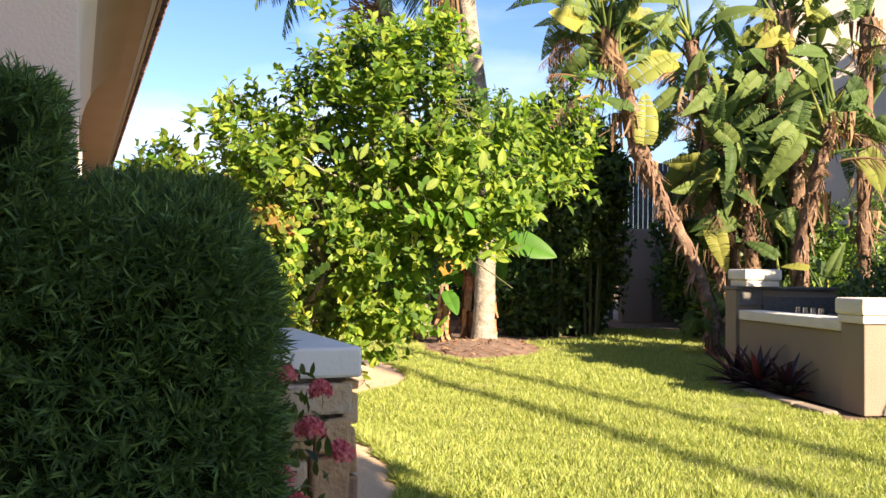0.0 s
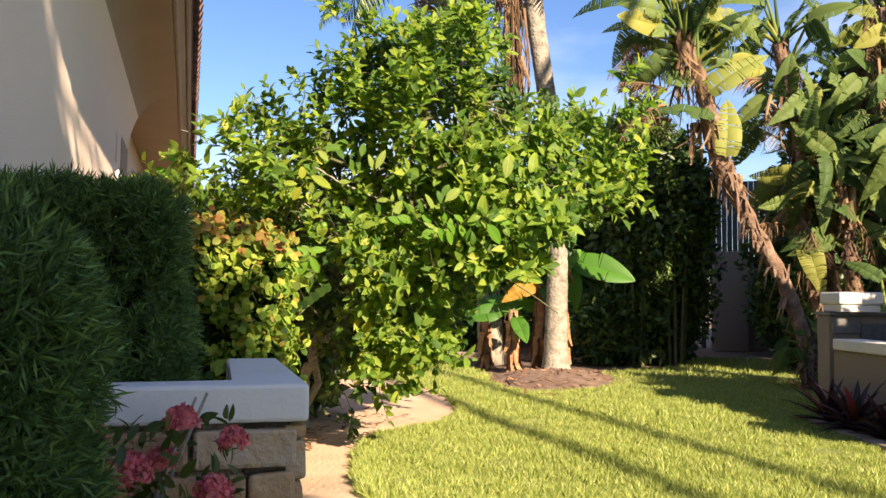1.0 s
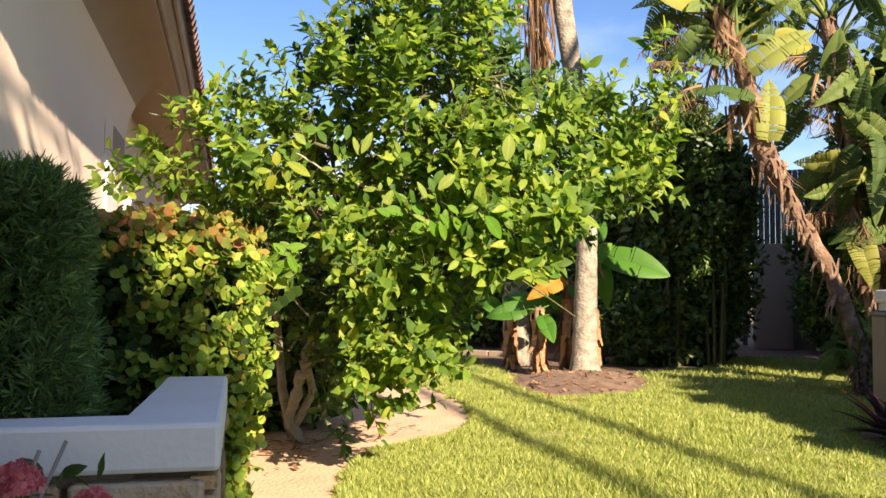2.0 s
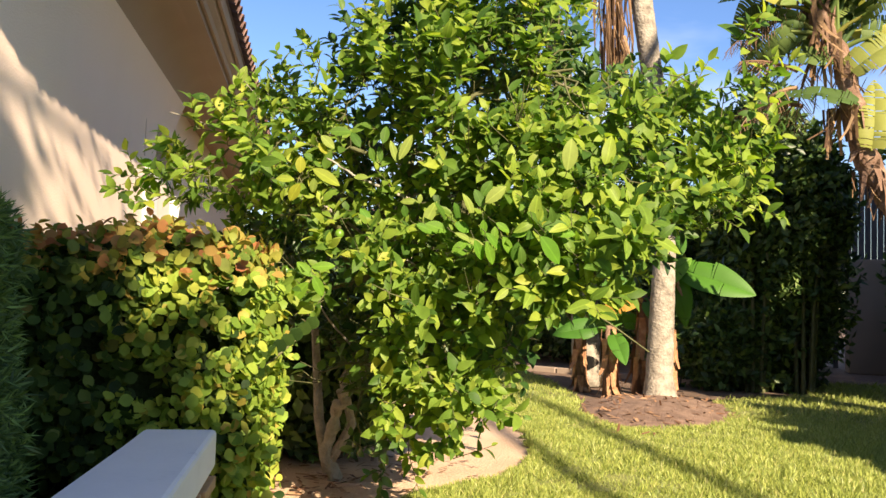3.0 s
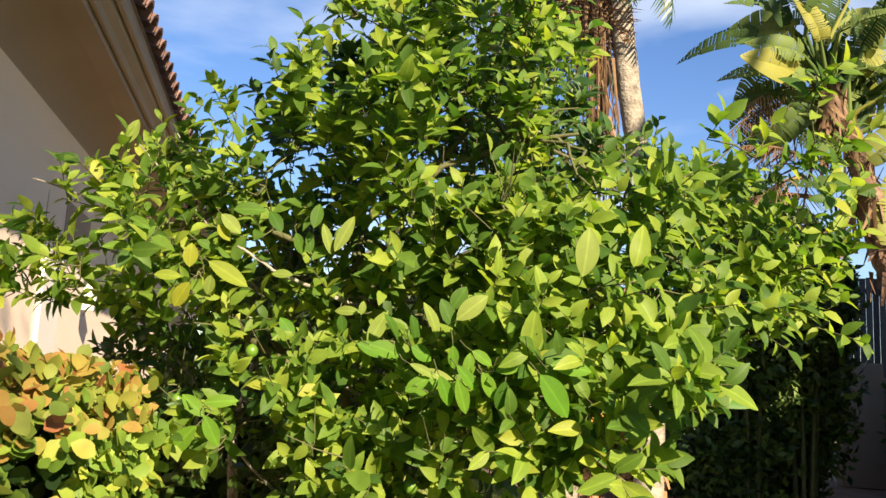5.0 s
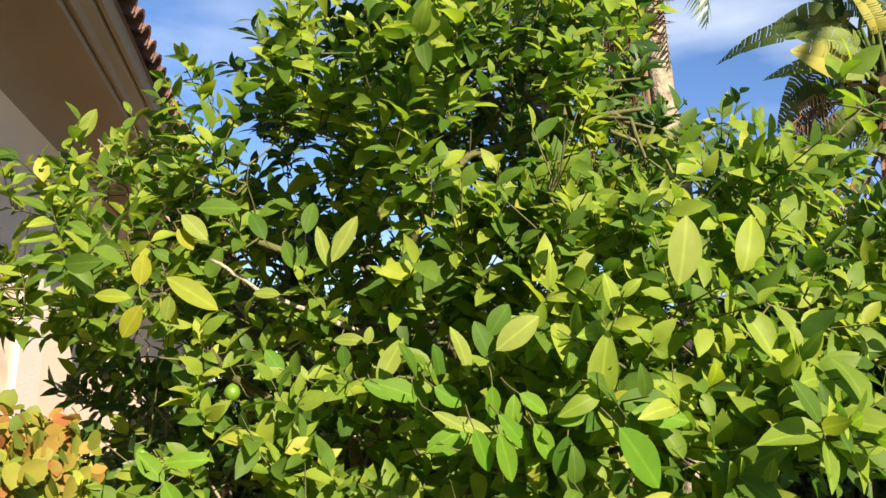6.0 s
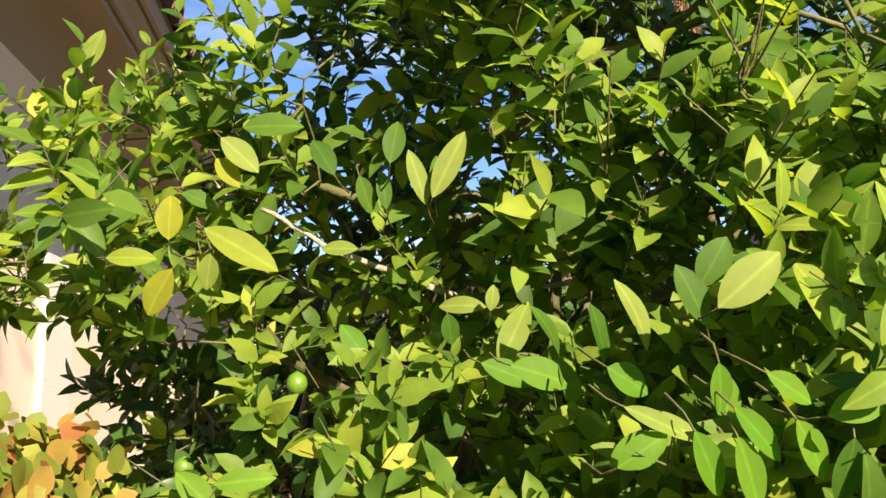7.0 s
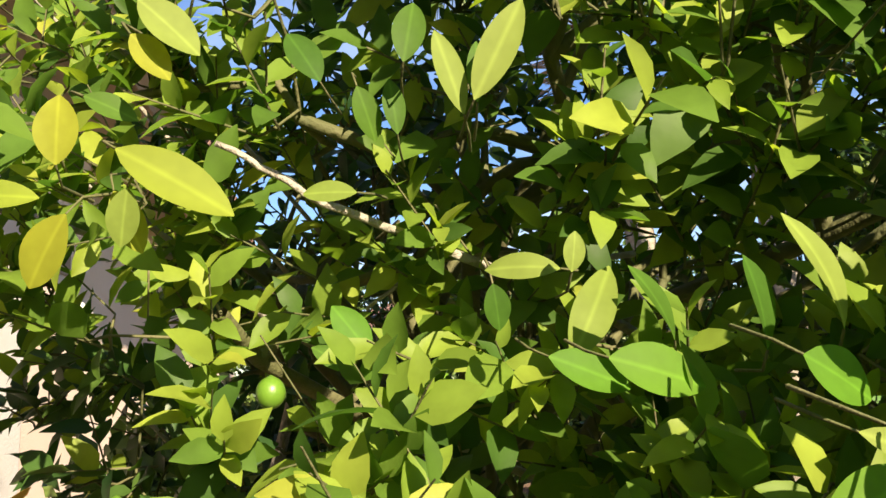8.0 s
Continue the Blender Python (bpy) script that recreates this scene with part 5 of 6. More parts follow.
    if straw_v:
        link_part("dry_straw", mesh_of("dry_straw", straw_v, straw_f, M_dead_many), ob, "hanging dry straw-coloured strips")["kind"] = "stuff"
    for at, d, nrm, s_ in extra:
        t = frames_from(np.array([d], float), np.array([nrm], float))[0]
        m = Matrix(t.tolist()).to_4x4()
        m.translation = Vector(at) - b
        link_part("leaf", PADDLES[1], ob, "broad yellow-green leaf", m @ Matrix.Diagonal((s_, s_, s_, 1)))
    return ob


strelitzia([(3.15, 11.5, 0), (2.72, 11.5, 1.19), (2.3, 11.5, 2.0), (2.07, 11.45, 2.5), (1.9, 11.4, 3.3), (1.6, 11.4, 4.0)], [0.085, 0.075, 0.08, 0.11, 0.085, 0.055], 85, 30, 7, 1, 200, "giant strelitzia with a leaning shaggy stem",
           extra=[((2.12, 11.3, 2.5), (0.12, 0, 1), (0.1, -1, 0.1), 0.85), ((2.0, 11.3, 2.9), (-0.9, -0.2, 0.45), (0.2, -0.6, 0.8), 0.8), ((1.8, 11.35, 3.3), (-0.85, 0.1, 0.6), (0, -0.8, 0.5), 0.85), ((1.95, 11.3, 3.2), (0.8, -0.2, 0.7), (-0.3, -1, 0.3), 0.9)], hang=0.35)
strelitzia([(3.6, 11.9, 0), (3.55, 11.9, 1.3), (3.4, 11.85, 2.2)], [0.075, 0.06, 0.06], 80, 20, 3, 2, 190, "giant strelitzia with torn paddle leaves")
strelitzia([(3.95, 11.6, 0), (4.0, 11.6, 1.3), (4.2, 11.5, 2.3), (4.4, 11.5, 2.9)], [0.08, 0.07, 0.07, 0.07], 85, 20, 5, 3, 10, "giant strelitzia with torn paddle leaves")
strelitzia([(3.6, 12.4, 0), (3.3, 12.4, 2.0), (2.9, 12.4, 4.0)], [0.1, 0.09, 0.09], 85, 26, 6, 4, 170, "tall giant strelitzia at the back")
strelitzia([(4.4, 12.6, 0), (4.3, 12.6, 2.4), (4.1, 12.5, 4.4)], [0.1, 0.09, 0.09], 85, 28, 6, 5, 20, "tall giant strelitzia at the back")
strelitzia([(3.4, 12.2, 0), (3.2, 12.2, 1.3), (3.05, 12.1, 2.7)], [0.09, 0.08, 0.07], 85, 18, 6, 12, 100, "giant strelitzia hung with dry leaves")
strelitzia([(5.0, 12.2, 0), (5.0, 12.2, 1.8), (5.0, 12.1, 4.2)], [0.09, 0.08, 0.08], 80, 16, 5, 10, 20, "giant strelitzia with torn paddle leaves")
strelitzia([(3.0, 11.5, 0), (2.97, 11.5, 0.45)], [0.07, 0.06], 75, 8, 0, 6, 200, "young giant strelitzia at the clump's foot", 0.55)
strelitzia([(3.3, 11.2, 0), (3.3, 11.2, 0.5)], [0.08, 0.06], 70, 8, 0, 7, 20, "young giant strelitzia at the clump's foot", 0.6)
strelitzia([(4.2, 11.2, 0), (4.2, 11.2, 0.6)], [0.08, 0.06], 70, 10, 0, 8, 10, "young giant strelitzia at the clump's foot", 0.75)
strelitzia([(3.7, 11.3, 0), (3.7, 11.3, 0.7)], [0.08, 0.06], 80, 11, 0, 13, 60, "young giant strelitzia at the clump's foot", 0.7)


def banana(base, stem_h, r, leaves, label, seed, lean=(0, 0), yellowed=None):
    ob = thing("banana_plant", base, label, "plant", "banana plants")
    rr = random.Random(seed)
    top_ = Vector((lean[0], lean[1], stem_h))
    v, f = tube([(0, 0, -0.03), top_ * 0.5, top_], [r * 0.8, r * 0.62, r * 0.5], 12)
    link_part("stem", mesh_of("stem", v, f, M_bark2, True), ob, "brown sheathed stem")
    pile = Pile()
    for k in range(34):
        a = rr.uniform(0, 6.28)
        z = rr.uniform(0.1, 1) * stem_h
        p = top_ * (z / stem_h) + Vector((math.cos(a), math.sin(a), 0)) * r * 0.85
        ln = min(z, rr.uniform(0.15, 0.5))
        flare = rr.uniform(0.01, 0.12)
        mid = p + Vector((math.cos(a) * flare * 0.3, math.sin(a) * flare * 0.3, -ln * 0.6))
        e = p + Vector((math.cos(a) * flare, math.sin(a) * flare, -ln))
        w = Vector((-math.sin(a), math.cos(a), 0)) * rr.uniform(0.012, 0.05)
        pile.add([p - w, p + w, mid + w * 0.9, mid - w * 0.7, e + w * rr.uniform(0.1, 0.7), e - w * 0.3], [(0, 1, 2, 3), (3, 2, 4, 5)])
    link_part("dry_sheath", mesh_of("dry_sheath", pile.v, pile.f, M_papery), ob, "papery tan sheaths")["kind"] = "stuff"
    for a, el, s_, roll in leaves:
        a, el = radians(a), radians(el)
        d = Vector((math.cos(a) * math.cos(el), math.sin(a) * math.cos(el), math.sin(el)))
        e = top_ + d * 0.16
        v, f = stalk(top_ - Vector((0, 0, 0.05)), e, 0.01, 0.014)
        link_part("leaf_stalk", mesh_of("leaf_stalk", v, f, M_banana, True), ob)
        t = frames_from(np.array([d]), np.array([[0.35 * math.sin(radians(roll)), -1.6 * abs(math.sin(radians(roll))), 0.8]]))[0]
        m = Matrix(t.tolist()).to_4x4()
        m.translation = e
        link_part("leaf", BANANAS[rr.randint(0, 1)], ob, m=m @ Matrix.Diagonal((s_, s_, s_, 1)))
    if yellowed:
        a, el, s_ = yellowed
        d = Vector((math.cos(radians(a)) * math.cos(radians(el)), math.sin(radians(a)) * math.cos(radians(el)), math.sin(radians(el))))
        m = Matrix(frames_from(np.array([d]), np.array([[0.2, -1.5, 0.6]]))[0].tolist()).to_4x4()
        m.translation = top_ + d * 0.1
        link_part("leaf", BANANA_OLD, ob, "yellow and orange dying leaf", m @ Matrix.Diagonal((s_, s_, s_, 1)))
    return ob


banana((-0.33, 13.05, 0.02), 0.8, 0.1, [(200, -8, 0.5, 60), (60, 50, 0.45, 40), (300, -40, 0.42, 80), (150, 30, 0.4, 40), (30, 10, 0.42, 70)], "young banana with peeling papery sheaths", 1)
banana((-0.02, 13.1, 0.04), 1.15, 0.08, [(300, -35, 0.45, 80), (225, 20, 0.5, 70), (20, 40, 0.55, 50), (170, 25, 0.45, 60)], "banana stem leaning against the palm", 2, (0.06, 0), (235, -12, 0.5))
banana((0.33, 13.35, 0.0), 1.5, 0.07, [(-10, -14, 0.8, 75), (-35, -66, 0.5, 80), (200, 40, 0.5, 60), (80, 60, 0.5, 40)], "banana with broad drooping leaves behind the palm", 3)
banana((-0.75, 13.6, 0.0), 0.7, 0.08, [(220, 25, 0.5, 50), (90, 40, 0.5, 30), (320, 25, 0.5, 60)], "young banana in the shaded bed", 4)


# ---- outdoor counter on the right of the lawn ----
cd = Vector((0.191, -0.982, 0)).normalized()
cn = Vector((-cd.y, cd.x, 0))
cm = Matrix(((cd.x, cn.x, 0, 2.6), (cd.y, cn.y, 0, 9.1), (0, 0, 1, 0), (0, 0, 0, 1)))
counter = thing("outdoor_counter", None, "beige stucco garden counter with capped end pillars", "counter", m=cm)
bm = bmesh.new()
box(bm, 0.0, 1.66, 0.03, 0.2, 0.0, 0.57, 0.008)
part("front_wall", bm, M_bbq, counter)
bm = bmesh.new()
box(bm, 0.05, 1.658, 0.0, 0.24, 0.573, 0.66, 0.012)
part("ledge", bm, M_bbqcap, counter, "pale stone ledge")
bm = bmesh.new()
box(bm, -0.22, -0.003, 0.0, 0.98, 0.0, 0.84, 0.008)
part("bar_wall", bm, M_bbq, counter)
bm = bmesh.new()
box(bm, 0.0, 0.022, 0.25, 0.98, 0.6, 0.78, 0.004)
box(bm, 0.0, 0.022, 0.012, 0.248, 0.7, 0.84, 0.004)
part("backsplash", bm, M_granite, counter, "polished dark granite backsplash")
bm = bmesh.new()
box(bm, -0.24, 0.03, -0.012, 1.0, 0.842, 0.87, 0.006)
part("bar_top", bm, M_granite, counter, "polished dark granite bar top")
bm = bmesh.new()
box(bm, -0.2, 0.12, 0.04, 0.36, 0.872, 0.93, 0.01)
box(bm, -0.22, 0.14, 0.02, 0.38, 0.93, 1.03, 0.02)
part("pillar_cap", bm, M_bbqcap, counter, "pale stone cap")
bm = bmesh.new()
box(bm, 1.66, 1.935, 0.0, 1.1, 0.0, 0.64, 0.01)
part("pillar", bm, M_bbq, counter)
bm = bmesh.new()
box(bm, 1.64, 1.955, -0.02, 1.12, 0.64, 0.7, 0.012)
box(bm, 1.625, 1.97, -0.035, 1.135, 0.7, 0.82, 0.02)
part("pillar_cap", bm, M_bbqcap, counter, "pale stone cap")
bm = bmesh.new()
box(bm, 0.024, 1.658, 0.242, 1.0, 0.56, 0.6, 0.01)
part("worktop", bm, M_granite, counter, "dark granite worktop")
sink = thing("steel_burner", None, "small chrome burner on the counter top", "burner", m=cm @ Matrix.Translation((0.5, 0.55, 0.6)))
bm = bmesh.new()
box(bm, -0.26, 0.26, -0.2, 0.2, 0.0, 0.05, 0.012)
part("body", bm, M_steel, sink)
for k in range(4):
    bm = bmesh.new()
    bmesh.ops.create_cone(bm, cap_ends=True, segments=14, radius1=0.03, radius2=0.026, depth=0.05, matrix=Matrix.Translation((-0.18 + 0.12 * k, -0.12, 0.075)))
    part("knob", bm, M_steel, sink, "chrome knob")
bm = bmesh.new()
for k in range(5):
    box(bm, -0.22 + 0.1 * k, -0.205 + 0.1 * k, -0.05, 0.18, 0.05, 0.07)
part("grate", bm, M_black, sink, "black grate")
# kerb stones at the counter's foot
for k in range(3):
    bm = bmesh.new()
    box(bm, 0.75 + k * 0.42, 1.15 + k * 0.42, -0.34, -0.22, -0.03, 0.05, 0.015)
    tagged(part("kerb_stone", bm, M_bbq, None, "", False, cm), "pale kerb stone edging the flower bed", "kerb stone", "kerb stones")

STRAP = mesh_of("leaf", *[a.tolist() for a in blade(1.0, 0.13, 6, 0.5, 0.25, 0.4)], M_red, True)
for i, (x, y, s_) in enumerate(((0.3, -0.14, 1.0), (0.75, -0.16, 1.1), (1.15, -0.13, 0.9))):
    ob = thing("cordyline", None, "dark red strap-leaved cordyline at the counter's foot", "plant", "cordylines", m=cm @ Matrix.Translation((x, y, 0)))
    rr = random.Random(i)
    for k in range(30):
        a, el = k * 137.5, 15 + 65 * (k / 30)
        link_part("leaf", STRAP, ob, m=pose(0, 0, 0.03, 0, 0, a) @ pose(0, 0, 0, el + rr.uniform(-6, 6)) @ Matrix.Diagonal((s_ * 0.42, s_ * rr.uniform(0.28, 0.42), s_ * 0.42, 1)))


# ---- shrubs and hedges behind ----
shrub_leaf = (np.array([(0, 0, 0), (0.24, 0.45, 0.06), (0, 1, -0.1), (-0.24, 0.45, 0.06)]), np.array([(0, 1, 2), (0, 2, 3)]))


def shrub(name, centre, radii, n, material, size, label, category, group="", lean=(0, 0, 0.3)):
    """A bush: stems, and leaves in clumps over an uneven outline."""
    c, r = np.array(centre, float), np.array(radii, float)
    base = Vector((c[0], c[1], 0))
    ob = thing(name, base, label, category, group)
    pile = Pile()
    for k in range(7):
        a = k * 0.9
        e = Vector((r[0] * 0.6 * math.cos(a), r[1] * 0.6 * math.sin(a), c[2] + 0.3 * r[2] * math.sin(k * 2)))
        pile.add(*tube([(0.1 * math.cos(a), 0.1 * math.sin(a), -0.02), e * 0.5, e], [0.03, 0.022, 0.01], 6, False))
    link_part("stem", mesh_of("stem", pile.v, pile.f, M_shoot, True), ob)
    u_ = unit(n)
    q = rng.uniform(0.35, 1, n) ** 0.5
    bump = np.array([1 + 0.4 * noise.noise(Vector(w) * 2.3 + Vector(c)) + 0.12 * noise.noise(Vector(w) * 6) for w in u_])
    p = c + u_ * r * (q * bump)[:, None]
    ok = p[:, 2] > 0.08
    p, u_ = p[ok], u_[ok]
    k = 7
    d = unit(len(p) * k) + np.repeat(u_, k, 0) * 0.6 + np.array(lean)
    pp = np.repeat(p, k, 0) + unit(len(p) * k) * size * 0.9
    nn = np.repeat(u_, k, 0) + unit(len(pp)) * 0.8 + np.array([0, 0, 0.5])
    lv_ = scatter("leaves", shrub_leaf, pp - np.array(base), frames_from(d, nn), size * rng.uniform(0.7, 1.3, len(pp)), material, ob)
    lv_["kind"] = "stuff"
    return ob


DARK = "dark glossy-leaved shrub round the lawn, some added unseen for shade"
BACK = [((1.55, 15.4, 1.6), (0.85, 0.8, 1.7), 1500), ((0.6, 16.2, 1.3), (1.1, 0.8, 1.5), 1300), ((-1.6, 18.5, 1.7), (1.6, 0.9, 1.7), 1500), ((-4.0, 18.8, 1.6), (1.5, 1.0, 1.7), 1300),
     ((1.75, 17.2, 1.0), (0.6, 0.6, 1.1), 800), ((2.25, 20.6, 1.0), (0.7, 0.5, 1.2), 800), ((4.2, 13.5, 1.2), (0.7, 0.45, 1.4), 1000), ((0.9, 14.9, 0.5), (0.5, 0.4, 0.6), 500),
     ((1.9, 14.9, 2.4), (0.5, 0.5, 0.9), 600), ((1.3, 14.8, 2.7), (0.6, 0.5, 1.1), 800)]
# the shrubs near x = 5 are unseen, added to shade the lawn's right
SIDE = [((4.5, 18.2, 1.0), (0.85, 0.45, 1.15), 900), ((5.9, 18.2, 1.0), (0.9, 0.45, 1.2), 900), ((-1.95, 8.4, 0.55), (0.6, 0.5, 0.75), 700), ((5.05, 7.1, 1.2), (0.55, 0.7, 1.3), 2200), ((5.05, 8.0, 1.2), (0.55, 0.7, 1.35), 2200), ((5.05, 8.9, 1.2), (0.55, 0.7, 1.4), 2200),
     ((3.85, 13.3, 2.0), (0.6, 0.35, 1.7), 1000), ((4.1, 13.4, 2.2), (0.6, 0.4, 1.9), 1000), ((4.95, 5.3, 0.5), (0.5, 1.3, 0.6), 900), ((-6.3, 18.0, 1.6), (1.4, 1.0, 1.7), 1000),
     ((4.1, 14.4, 1.4), (1.1, 0.8, 1.5), 1300), ((4.2, 14.7, 1.8), (0.9, 0.8, 1.9), 1200)]
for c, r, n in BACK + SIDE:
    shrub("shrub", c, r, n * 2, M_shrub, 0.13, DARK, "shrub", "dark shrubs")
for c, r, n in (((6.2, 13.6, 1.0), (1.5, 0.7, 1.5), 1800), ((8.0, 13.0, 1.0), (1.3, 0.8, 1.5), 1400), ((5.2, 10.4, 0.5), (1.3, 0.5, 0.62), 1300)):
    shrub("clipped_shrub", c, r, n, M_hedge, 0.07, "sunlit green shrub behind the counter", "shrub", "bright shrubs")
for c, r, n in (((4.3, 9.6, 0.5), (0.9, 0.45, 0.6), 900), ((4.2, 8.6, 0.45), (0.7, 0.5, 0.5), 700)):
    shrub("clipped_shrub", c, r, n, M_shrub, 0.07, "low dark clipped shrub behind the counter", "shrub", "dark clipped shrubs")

# tall unseen trees, added beside the garden to keep the far corner in shade
def unseen_side_tree(at, r, h, label):
    ob = thing("unseen_side_tree", (at[0], at[1], 0), label, "tree", "side trees")
    v, f = tube([(0, 0, -0.1), (0.1, 0, h * 0.35), (0, 0.1, h * 0.7)], [0.2, 0.16, 0.06], 10)
    link_part("trunk", mesh_of("trunk", v, f, M_twig, True), ob)
    n = 5500
    u_ = unit(n)
    q = rng.uniform(0.15, 1, n) ** 0.4
    bump = np.array([1 + 0.25 * noise.noise(Vector(w) * 2.5 + Vector((h, r, 0))) for w in u_])
    p = np.array([0, 0, h * 0.56]) + u_ * np.array([r, r, h * 0.44]) * (q * bump)[:, None]
    pp = np.repeat(p, 3, 0) + unit(n * 3) * 0.12
    lv_ = scatter("crown", shrub_leaf, pp, frames_from(unit(n * 3), unit(n * 3)), rng.uniform(0.16, 0.3, n * 3), M_shrub, ob)
    lv_["kind"] = "stuff"


unseen_side_tree((8.6, 13.9), 2.0, 9.0, "dense unseen tree added beside the garden for its shade")
unseen_side_tree((10.5, 16.5), 2.0, 7.0, "dense unseen tree added beside the garden for its shade")

# ---- far boundary ----
bm = bmesh.new()
a, b = Vector((-2.7, 16.6, 0)), Vector((1.0, 15.3, 0))
for k in range(6):
    p, q = a.lerp(b, k / 6 + 0.003), a.lerp(b, (k + 1) / 6 - 0.003)
    m = Matrix.Translation(p) @ pose(0, 0, 0, 0, 0, math.degrees(math.atan2(b.y - a.y, b.x - a.x)))
    bm = bmesh.new()
    box(bm, 0, (q - p).length, -0.05, 0.05, -0.03, 0.07, 0.012)
    tagged(part("edging_stone", bm, M_bbq, None, "", False, m), "pale concrete edging stone along the shaded bed", "edging stone", "edging stones")
gate = thing("garden_wall", (2.95, 19.0, 0), "beige stucco garden wall pillar in the shade", "wall", kind="structure")
bm = bmesh.new()
box(bm, 0.0, 0.62, 0.0, 0.5, 0.0, 1.91, 0.01)
part("pillar", bm, M_bbq, gate)
bm = bmesh.new()
box(bm, 0.62, 9.0, 0.15, 0.35, 0.0, 1.7)
box(bm, -14.0, -0.9, 0.6, 0.8, 0.0, 1.7)
part("wall", bm, M_bbq, gate)
screen = thing("slatted_screen", (2.95, 20.2, 0), "grey weathered slatted screen above the wall", "fence")
bm = bmesh.new()
box(bm, -0.1, 1.6, 0.02, 0.06, 1.7, 1.78)
box(bm, -0.1, 1.6, 0.02, 0.06, 3.15, 3.23)
box(bm, -0.1, -0.02, 0.0, 0.08, 0.0, 3.35)
box(bm, 1.52, 1.6, 0.0, 0.08, 0.0, 3.35)
part("frame", bm, M_wood_dark, screen)
slat = mesh_of("slat", [(x, y, z) for x in (-0.0485, 0.0485) for y in (-0.012, 0.012) for z in (1.6, 3.4)], [(0, 1, 3, 2), (4, 6, 7, 5), (0, 4, 5, 1), (2, 3, 7, 6), (0, 2, 6, 4), (1, 5, 7, 3)], M_wood_dark)
for k in range(15):
    link_part("slat", slat, screen, m=Matrix.Translation((0.04 + k * 0.105, 0.0, random.uniform(-0.02, 0.02))))


def far_house(at, turn, size, label):
    ob = thing("neighbour_house", None, label, "house", m=pose(at[0], at[1], 0, 0, 0, turn))
    w, d, h = size
    bm = bmesh.new()
    box(bm, -w / 2, w / 2, -d / 2, d / 2, 0, h)
    part("wall", bm, M_far, ob)
    bm = bmesh.new()
    e = [bm.verts.new(p) for p in ((-w / 2 - 0.5, -d / 2 - 0.5, h + 0.003), (w / 2 + 0.5, -d / 2 - 0.5, h + 0.003), (w / 2 + 0.5, d / 2 + 0.5, h + 0.003), (-w / 2 - 0.5, d / 2 + 0.5, h + 0.003))]
    r = [bm.verts.new((-w / 4, 0, h + 1.6)), bm.verts.new((w / 4, 0, h + 1.6))]
    bm.faces.new(e[::-1])
    bm.faces.new((e[0], e[1], r[1], r[0])), bm.faces.new((e[2], e[3], r[0], r[1])), bm.faces.new((e[1], e[2], r[1])), bm.faces.new((e[3], e[0], r[0]))
    part("roof", bm, M_tile, ob)
    for k in range(3):
        x = -w / 3 + k * w / 3
        bm = bmesh.new()
        box(bm, x - 0.5, x + 0.5, -d / 2 - 0.05, -d / 2 + 0.03, 0.9, 2.1, 0.02)
        win = part("window", bm, M_white, ob, "white framed window")
        bm = bmesh.new()
        box(bm, x - 0.43, x + 0.43, -d / 2 - 0.06, -d / 2 - 0.052, 0.97, 2.03)
        part("pane", bm, M_granite, win)
    return ob


far_house((11.4, 20.5), -25, (9, 6, 7.6), "white stucco neighbouring house behind the plants")
far_house((-4.5, 30.0), 10, (12, 7, 2.9), "pale low neighbouring house beyond the garden")

# ---- unseen overhead cables, added beside the garden for line shadows on the lawn ----
CABLE_H = 10.0
shift = Vector((TO_SUN.x, TO_SUN.y, 0)) * (CABLE_H / TO_SUN.z)
wire_dir = Vector((0.452, -0.892, 0))
ends = []
for k, (x, y) in enumerate(((0.5, 9.16), (-0.4, 9.14))):
    s0 = Vector((x, y, 0)) + shift + Vector((0, 0, CABLE_H))
    a, b = s0 - wire_dir * 20.5, s0 + wire_dir * 8.0
    v, f = tube([a, a.lerp(b, 0.5), b], [0.06, 0.06, 0.06], 8)
    tagged(new("unseen_cable", mesh_of("unseen_cable", v, f, M_black, True)), "thick unseen cable added to cast a line shadow on the lawn", "cable", "overhead cables")
    ends.append((a, b))
for p in (ends[0][0].lerp(ends[1][0], 0.5), ends[0][1].lerp(ends[1][1], 0.5)):
    ob = thing("unseen_cable_pole", (p.x, p.y, 0), "slim unseen pole with a cross arm, added to carry the cables", "pole", "cable poles")
    v, f = tube([(0, 0, -0.05), (0, 0, 5), (0, 0, CABLE_H + 0.3)], [0.1, 0.09, 0.07], 10)
    link_part("post", mesh_of("post", v, f, M_wood_dark, True), ob)
    bm = bmesh.new()
    box(bm, -0.65, 0.65, -0.04, 0.04, CABLE_H - 0.17, CABLE_H - 0.06, 0.01)
    part("cross_arm", bm, M_wood_dark, ob, m=pose(0, 0, 0, 0, 0, math.degrees(math.atan2(wire_dir.y, wire_dir.x)) - 90))

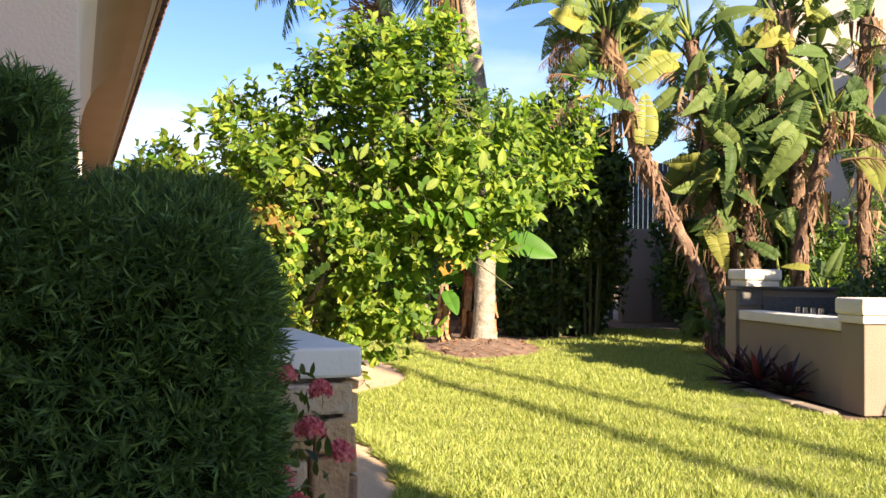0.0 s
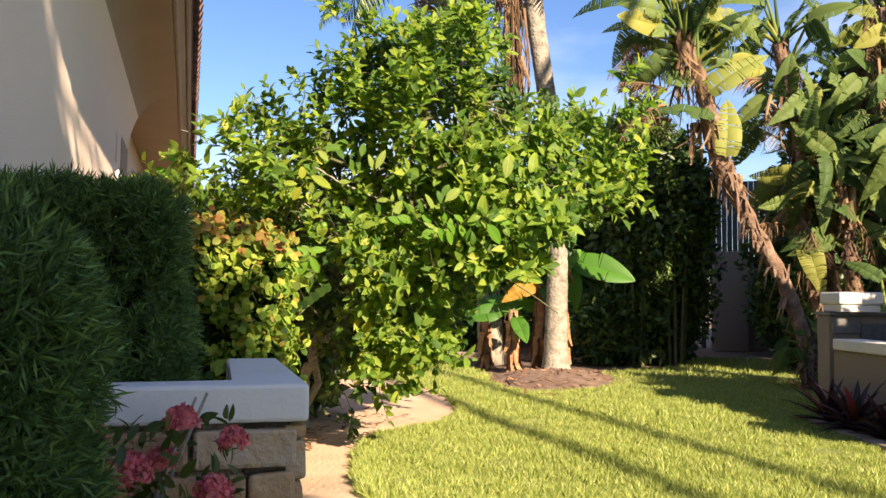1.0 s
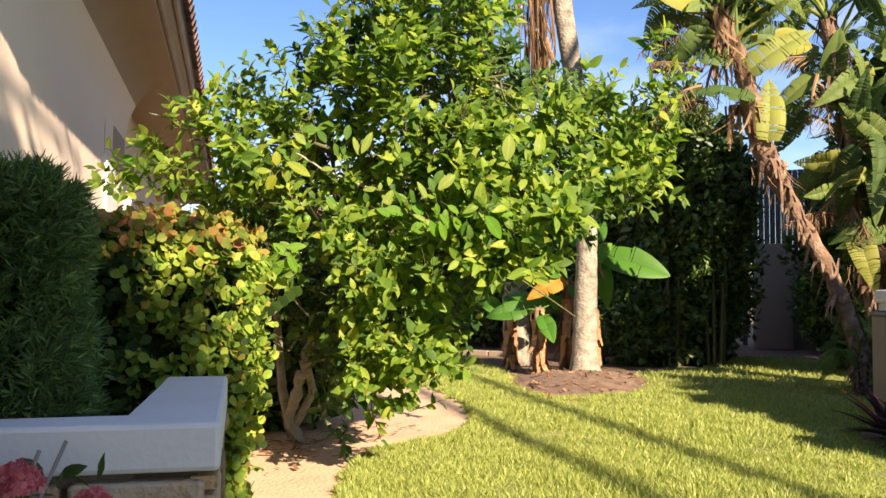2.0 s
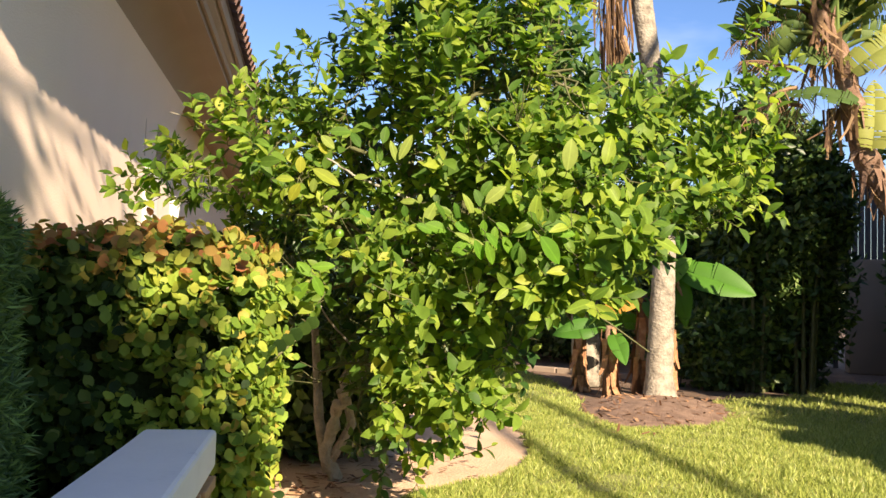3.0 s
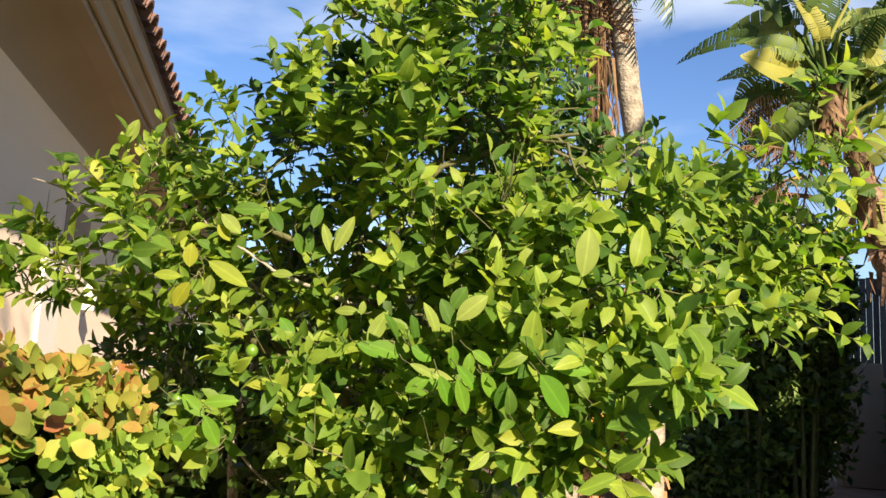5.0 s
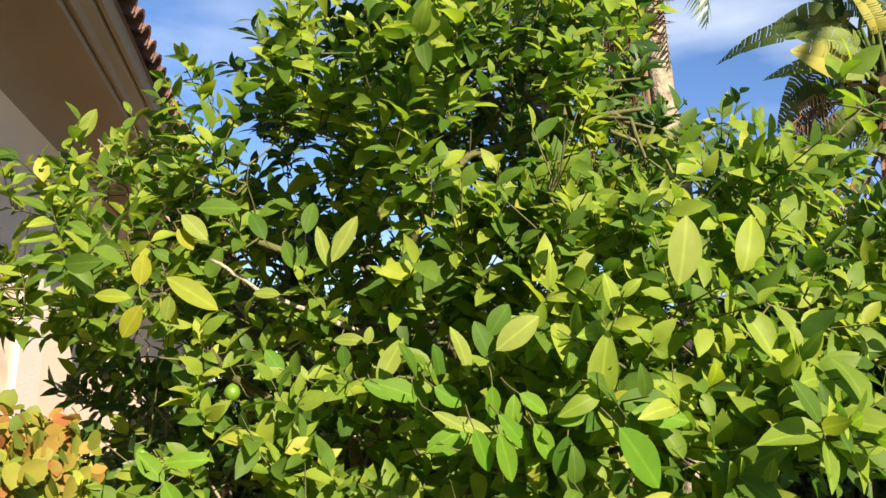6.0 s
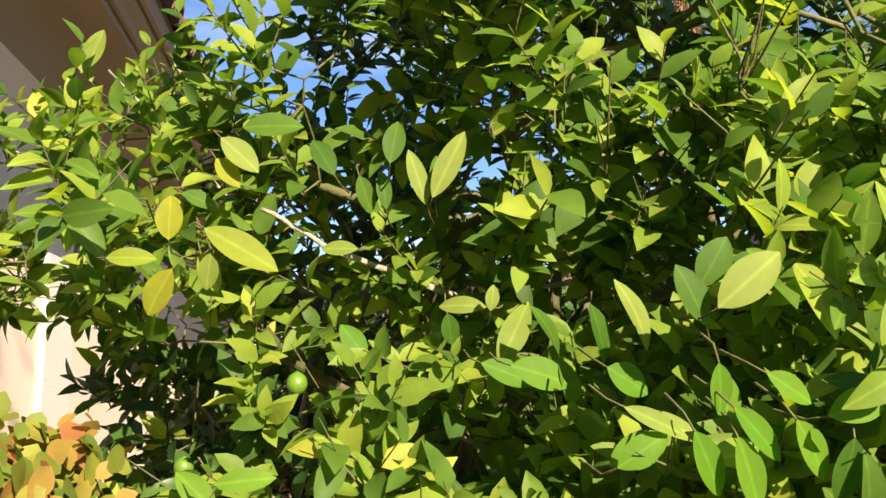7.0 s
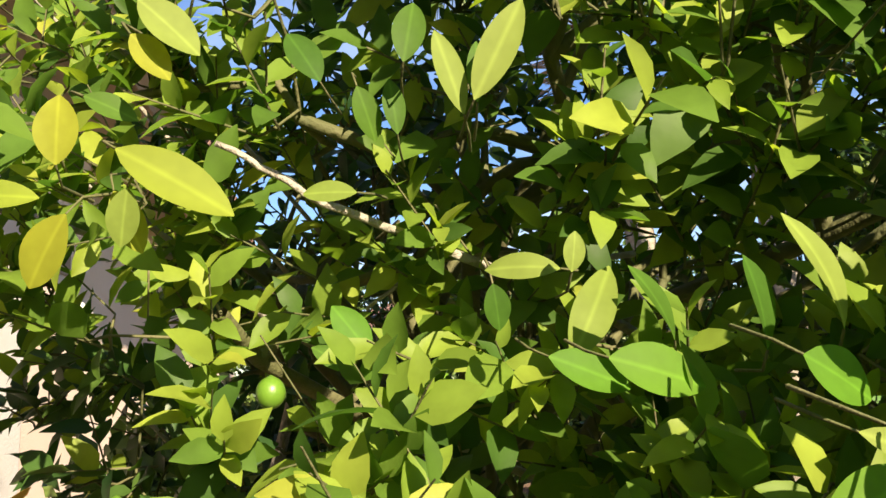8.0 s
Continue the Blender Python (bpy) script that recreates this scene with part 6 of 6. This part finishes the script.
# ---- unseen trees and house wing, added behind the way in to shape the light ----
def unseen_shade_tree(x, y, label):
    base = Vector((x, y, 0))
    ob = thing("unseen_shade_tree", base, label, "tree", "shade trees")
    v, f = tube([(0, 0, -0.1), (0.1, 0.1, 1.5), (0.0, 0.3, 3.2), (-0.2, 0.4, 5.0)], [0.3, 0.24, 0.2, 0.1], 12)
    link_part("trunk", mesh_of("trunk", v, f, M_twig, True), ob)
    pile = Pile()
    for k in range(9):
        a = k * 0.7
        pile.add(*tube([(0, 0.2, 2.8), (1.2 * math.cos(a), 1.2 * math.sin(a), 4.2), (2.2 * math.cos(a), 2.2 * math.sin(a), 5.6)], [0.1, 0.07, 0.03], 6, False))
    link_part("limbs", mesh_of("limbs", pile.v, pile.f, M_twig, True), ob)
    n = 17000
    u_ = unit(n)
    q = rng.uniform(0.15, 1, n) ** 0.4
    bump = np.array([1 + 0.1 * noise.noise(Vector(w) * 2.5) + 0.08 * noise.noise(Vector(w) * 7) for w in u_])
    full = 1 / ((u_[:, 0] ** 2 + u_[:, 1] ** 2) ** 2 + u_[:, 2] ** 4) ** 0.25
    p = np.array([0, 0, 5.4]) + u_ * np.array([2.95, 2.95, 2.85]) * (q * bump * full)[:, None]
    d = unit(n * 3)
    pp = np.repeat(p, 3, 0) + unit(n * 3) * 0.15
    lv_ = scatter("crown", shrub_leaf, pp, frames_from(d, unit(n * 3)), rng.uniform(0.22, 0.38, n * 3), M_shrub, ob)
    lv_["kind"] = "stuff"
    return ob


front_tree = unseen_shade_tree(4.91, -5.26, "broad dense unseen tree added behind the path for its shade")
# an added thin-leaved bough that reaches out of its crown and dapples the house wall
base = Vector((4.89, -5.265, 0))
v, f = tube([Vector(p) - base for p in ((4.8, -4.2, 4.4), (4.5, -2.6, 5.7), (4.1, -1.0, 6.4), (3.7, 0.4, 6.8))], [0.08, 0.05, 0.03, 0.012], 7)
link_part("bough", mesh_of("bough", v, f, M_twig, True), front_tree)
n = 150
p = np.array([3.94, -0.28, 6.45]) - np.array(base) + rng.uniform(-1, 1, (n, 1)) * np.array([-0.42, 0.85, 0.0]) + rng.normal(0, 1, (n, 3)) * np.array([0.3, 0.3, 0.26])
scatter("bough_leaves", blade(1.0, 0.42, 5, 0.25, 0.2), p, frames_from(unit(n), unit(n)), rng.uniform(0.09, 0.17, n), M_shrub, front_tree)["kind"] = "stuff"
# its low side bough, thick with leaves, added to shade the cocoplum hedge
n = 560
p = np.array([6.71, -3.33, 6.25]) - np.array(base) + rng.normal(0, 1, (n, 3)) * np.array([0.14, 0.14, 0.24])
v, f = tube([Vector(q) - base for q in ((4.9, -4.9, 4.6), (5.8, -4.1, 5.4), (6.6, -3.4, 6.3))], [0.08, 0.05, 0.02], 7)
link_part("bough", mesh_of("bough", v, f, M_twig, True), front_tree)
scatter("bough_leaves", shrub_leaf, p, frames_from(unit(n), unit(n)), rng.uniform(0.2, 0.32, n), M_shrub, front_tree)["kind"] = "stuff"
unseen_shade_tree(0.9, -8.9, "broad dense unseen tree added beside the house for its shade")

# an unseen house wing behind the way in, added to block sky light
wing = thing("sky_blocking_wing", None, "unseen beige stucco wing added to block sky light", "house", kind="structure", m=along((-3.2, -2.6, 0)))
bm = bmesh.new()
box(bm, -3.5, 2.2, -4.0, -0.25, -0.05, 3.1)
part("wall", bm, M_stucco, wing)
bm = bmesh.new()
e = [bm.verts.new(p) for p in ((-4.1, -4.6, 3.1), (2.8, -4.6, 3.1), (2.8, 0.3, 3.1), (-4.1, 0.3, 3.1))]
r = [bm.verts.new((-2.0, -2.1, 4.5)), bm.verts.new((0.8, -2.1, 4.5))]
bm.faces.new(e[::-1])
bm.faces.new((e[0], e[1], r[1], r[0])), bm.faces.new((e[2], e[3], r[0], r[1])), bm.faces.new((e[1], e[2], r[1])), bm.faces.new((e[3], e[0], r[0]))
part("roof", bm, M_tile, wing)
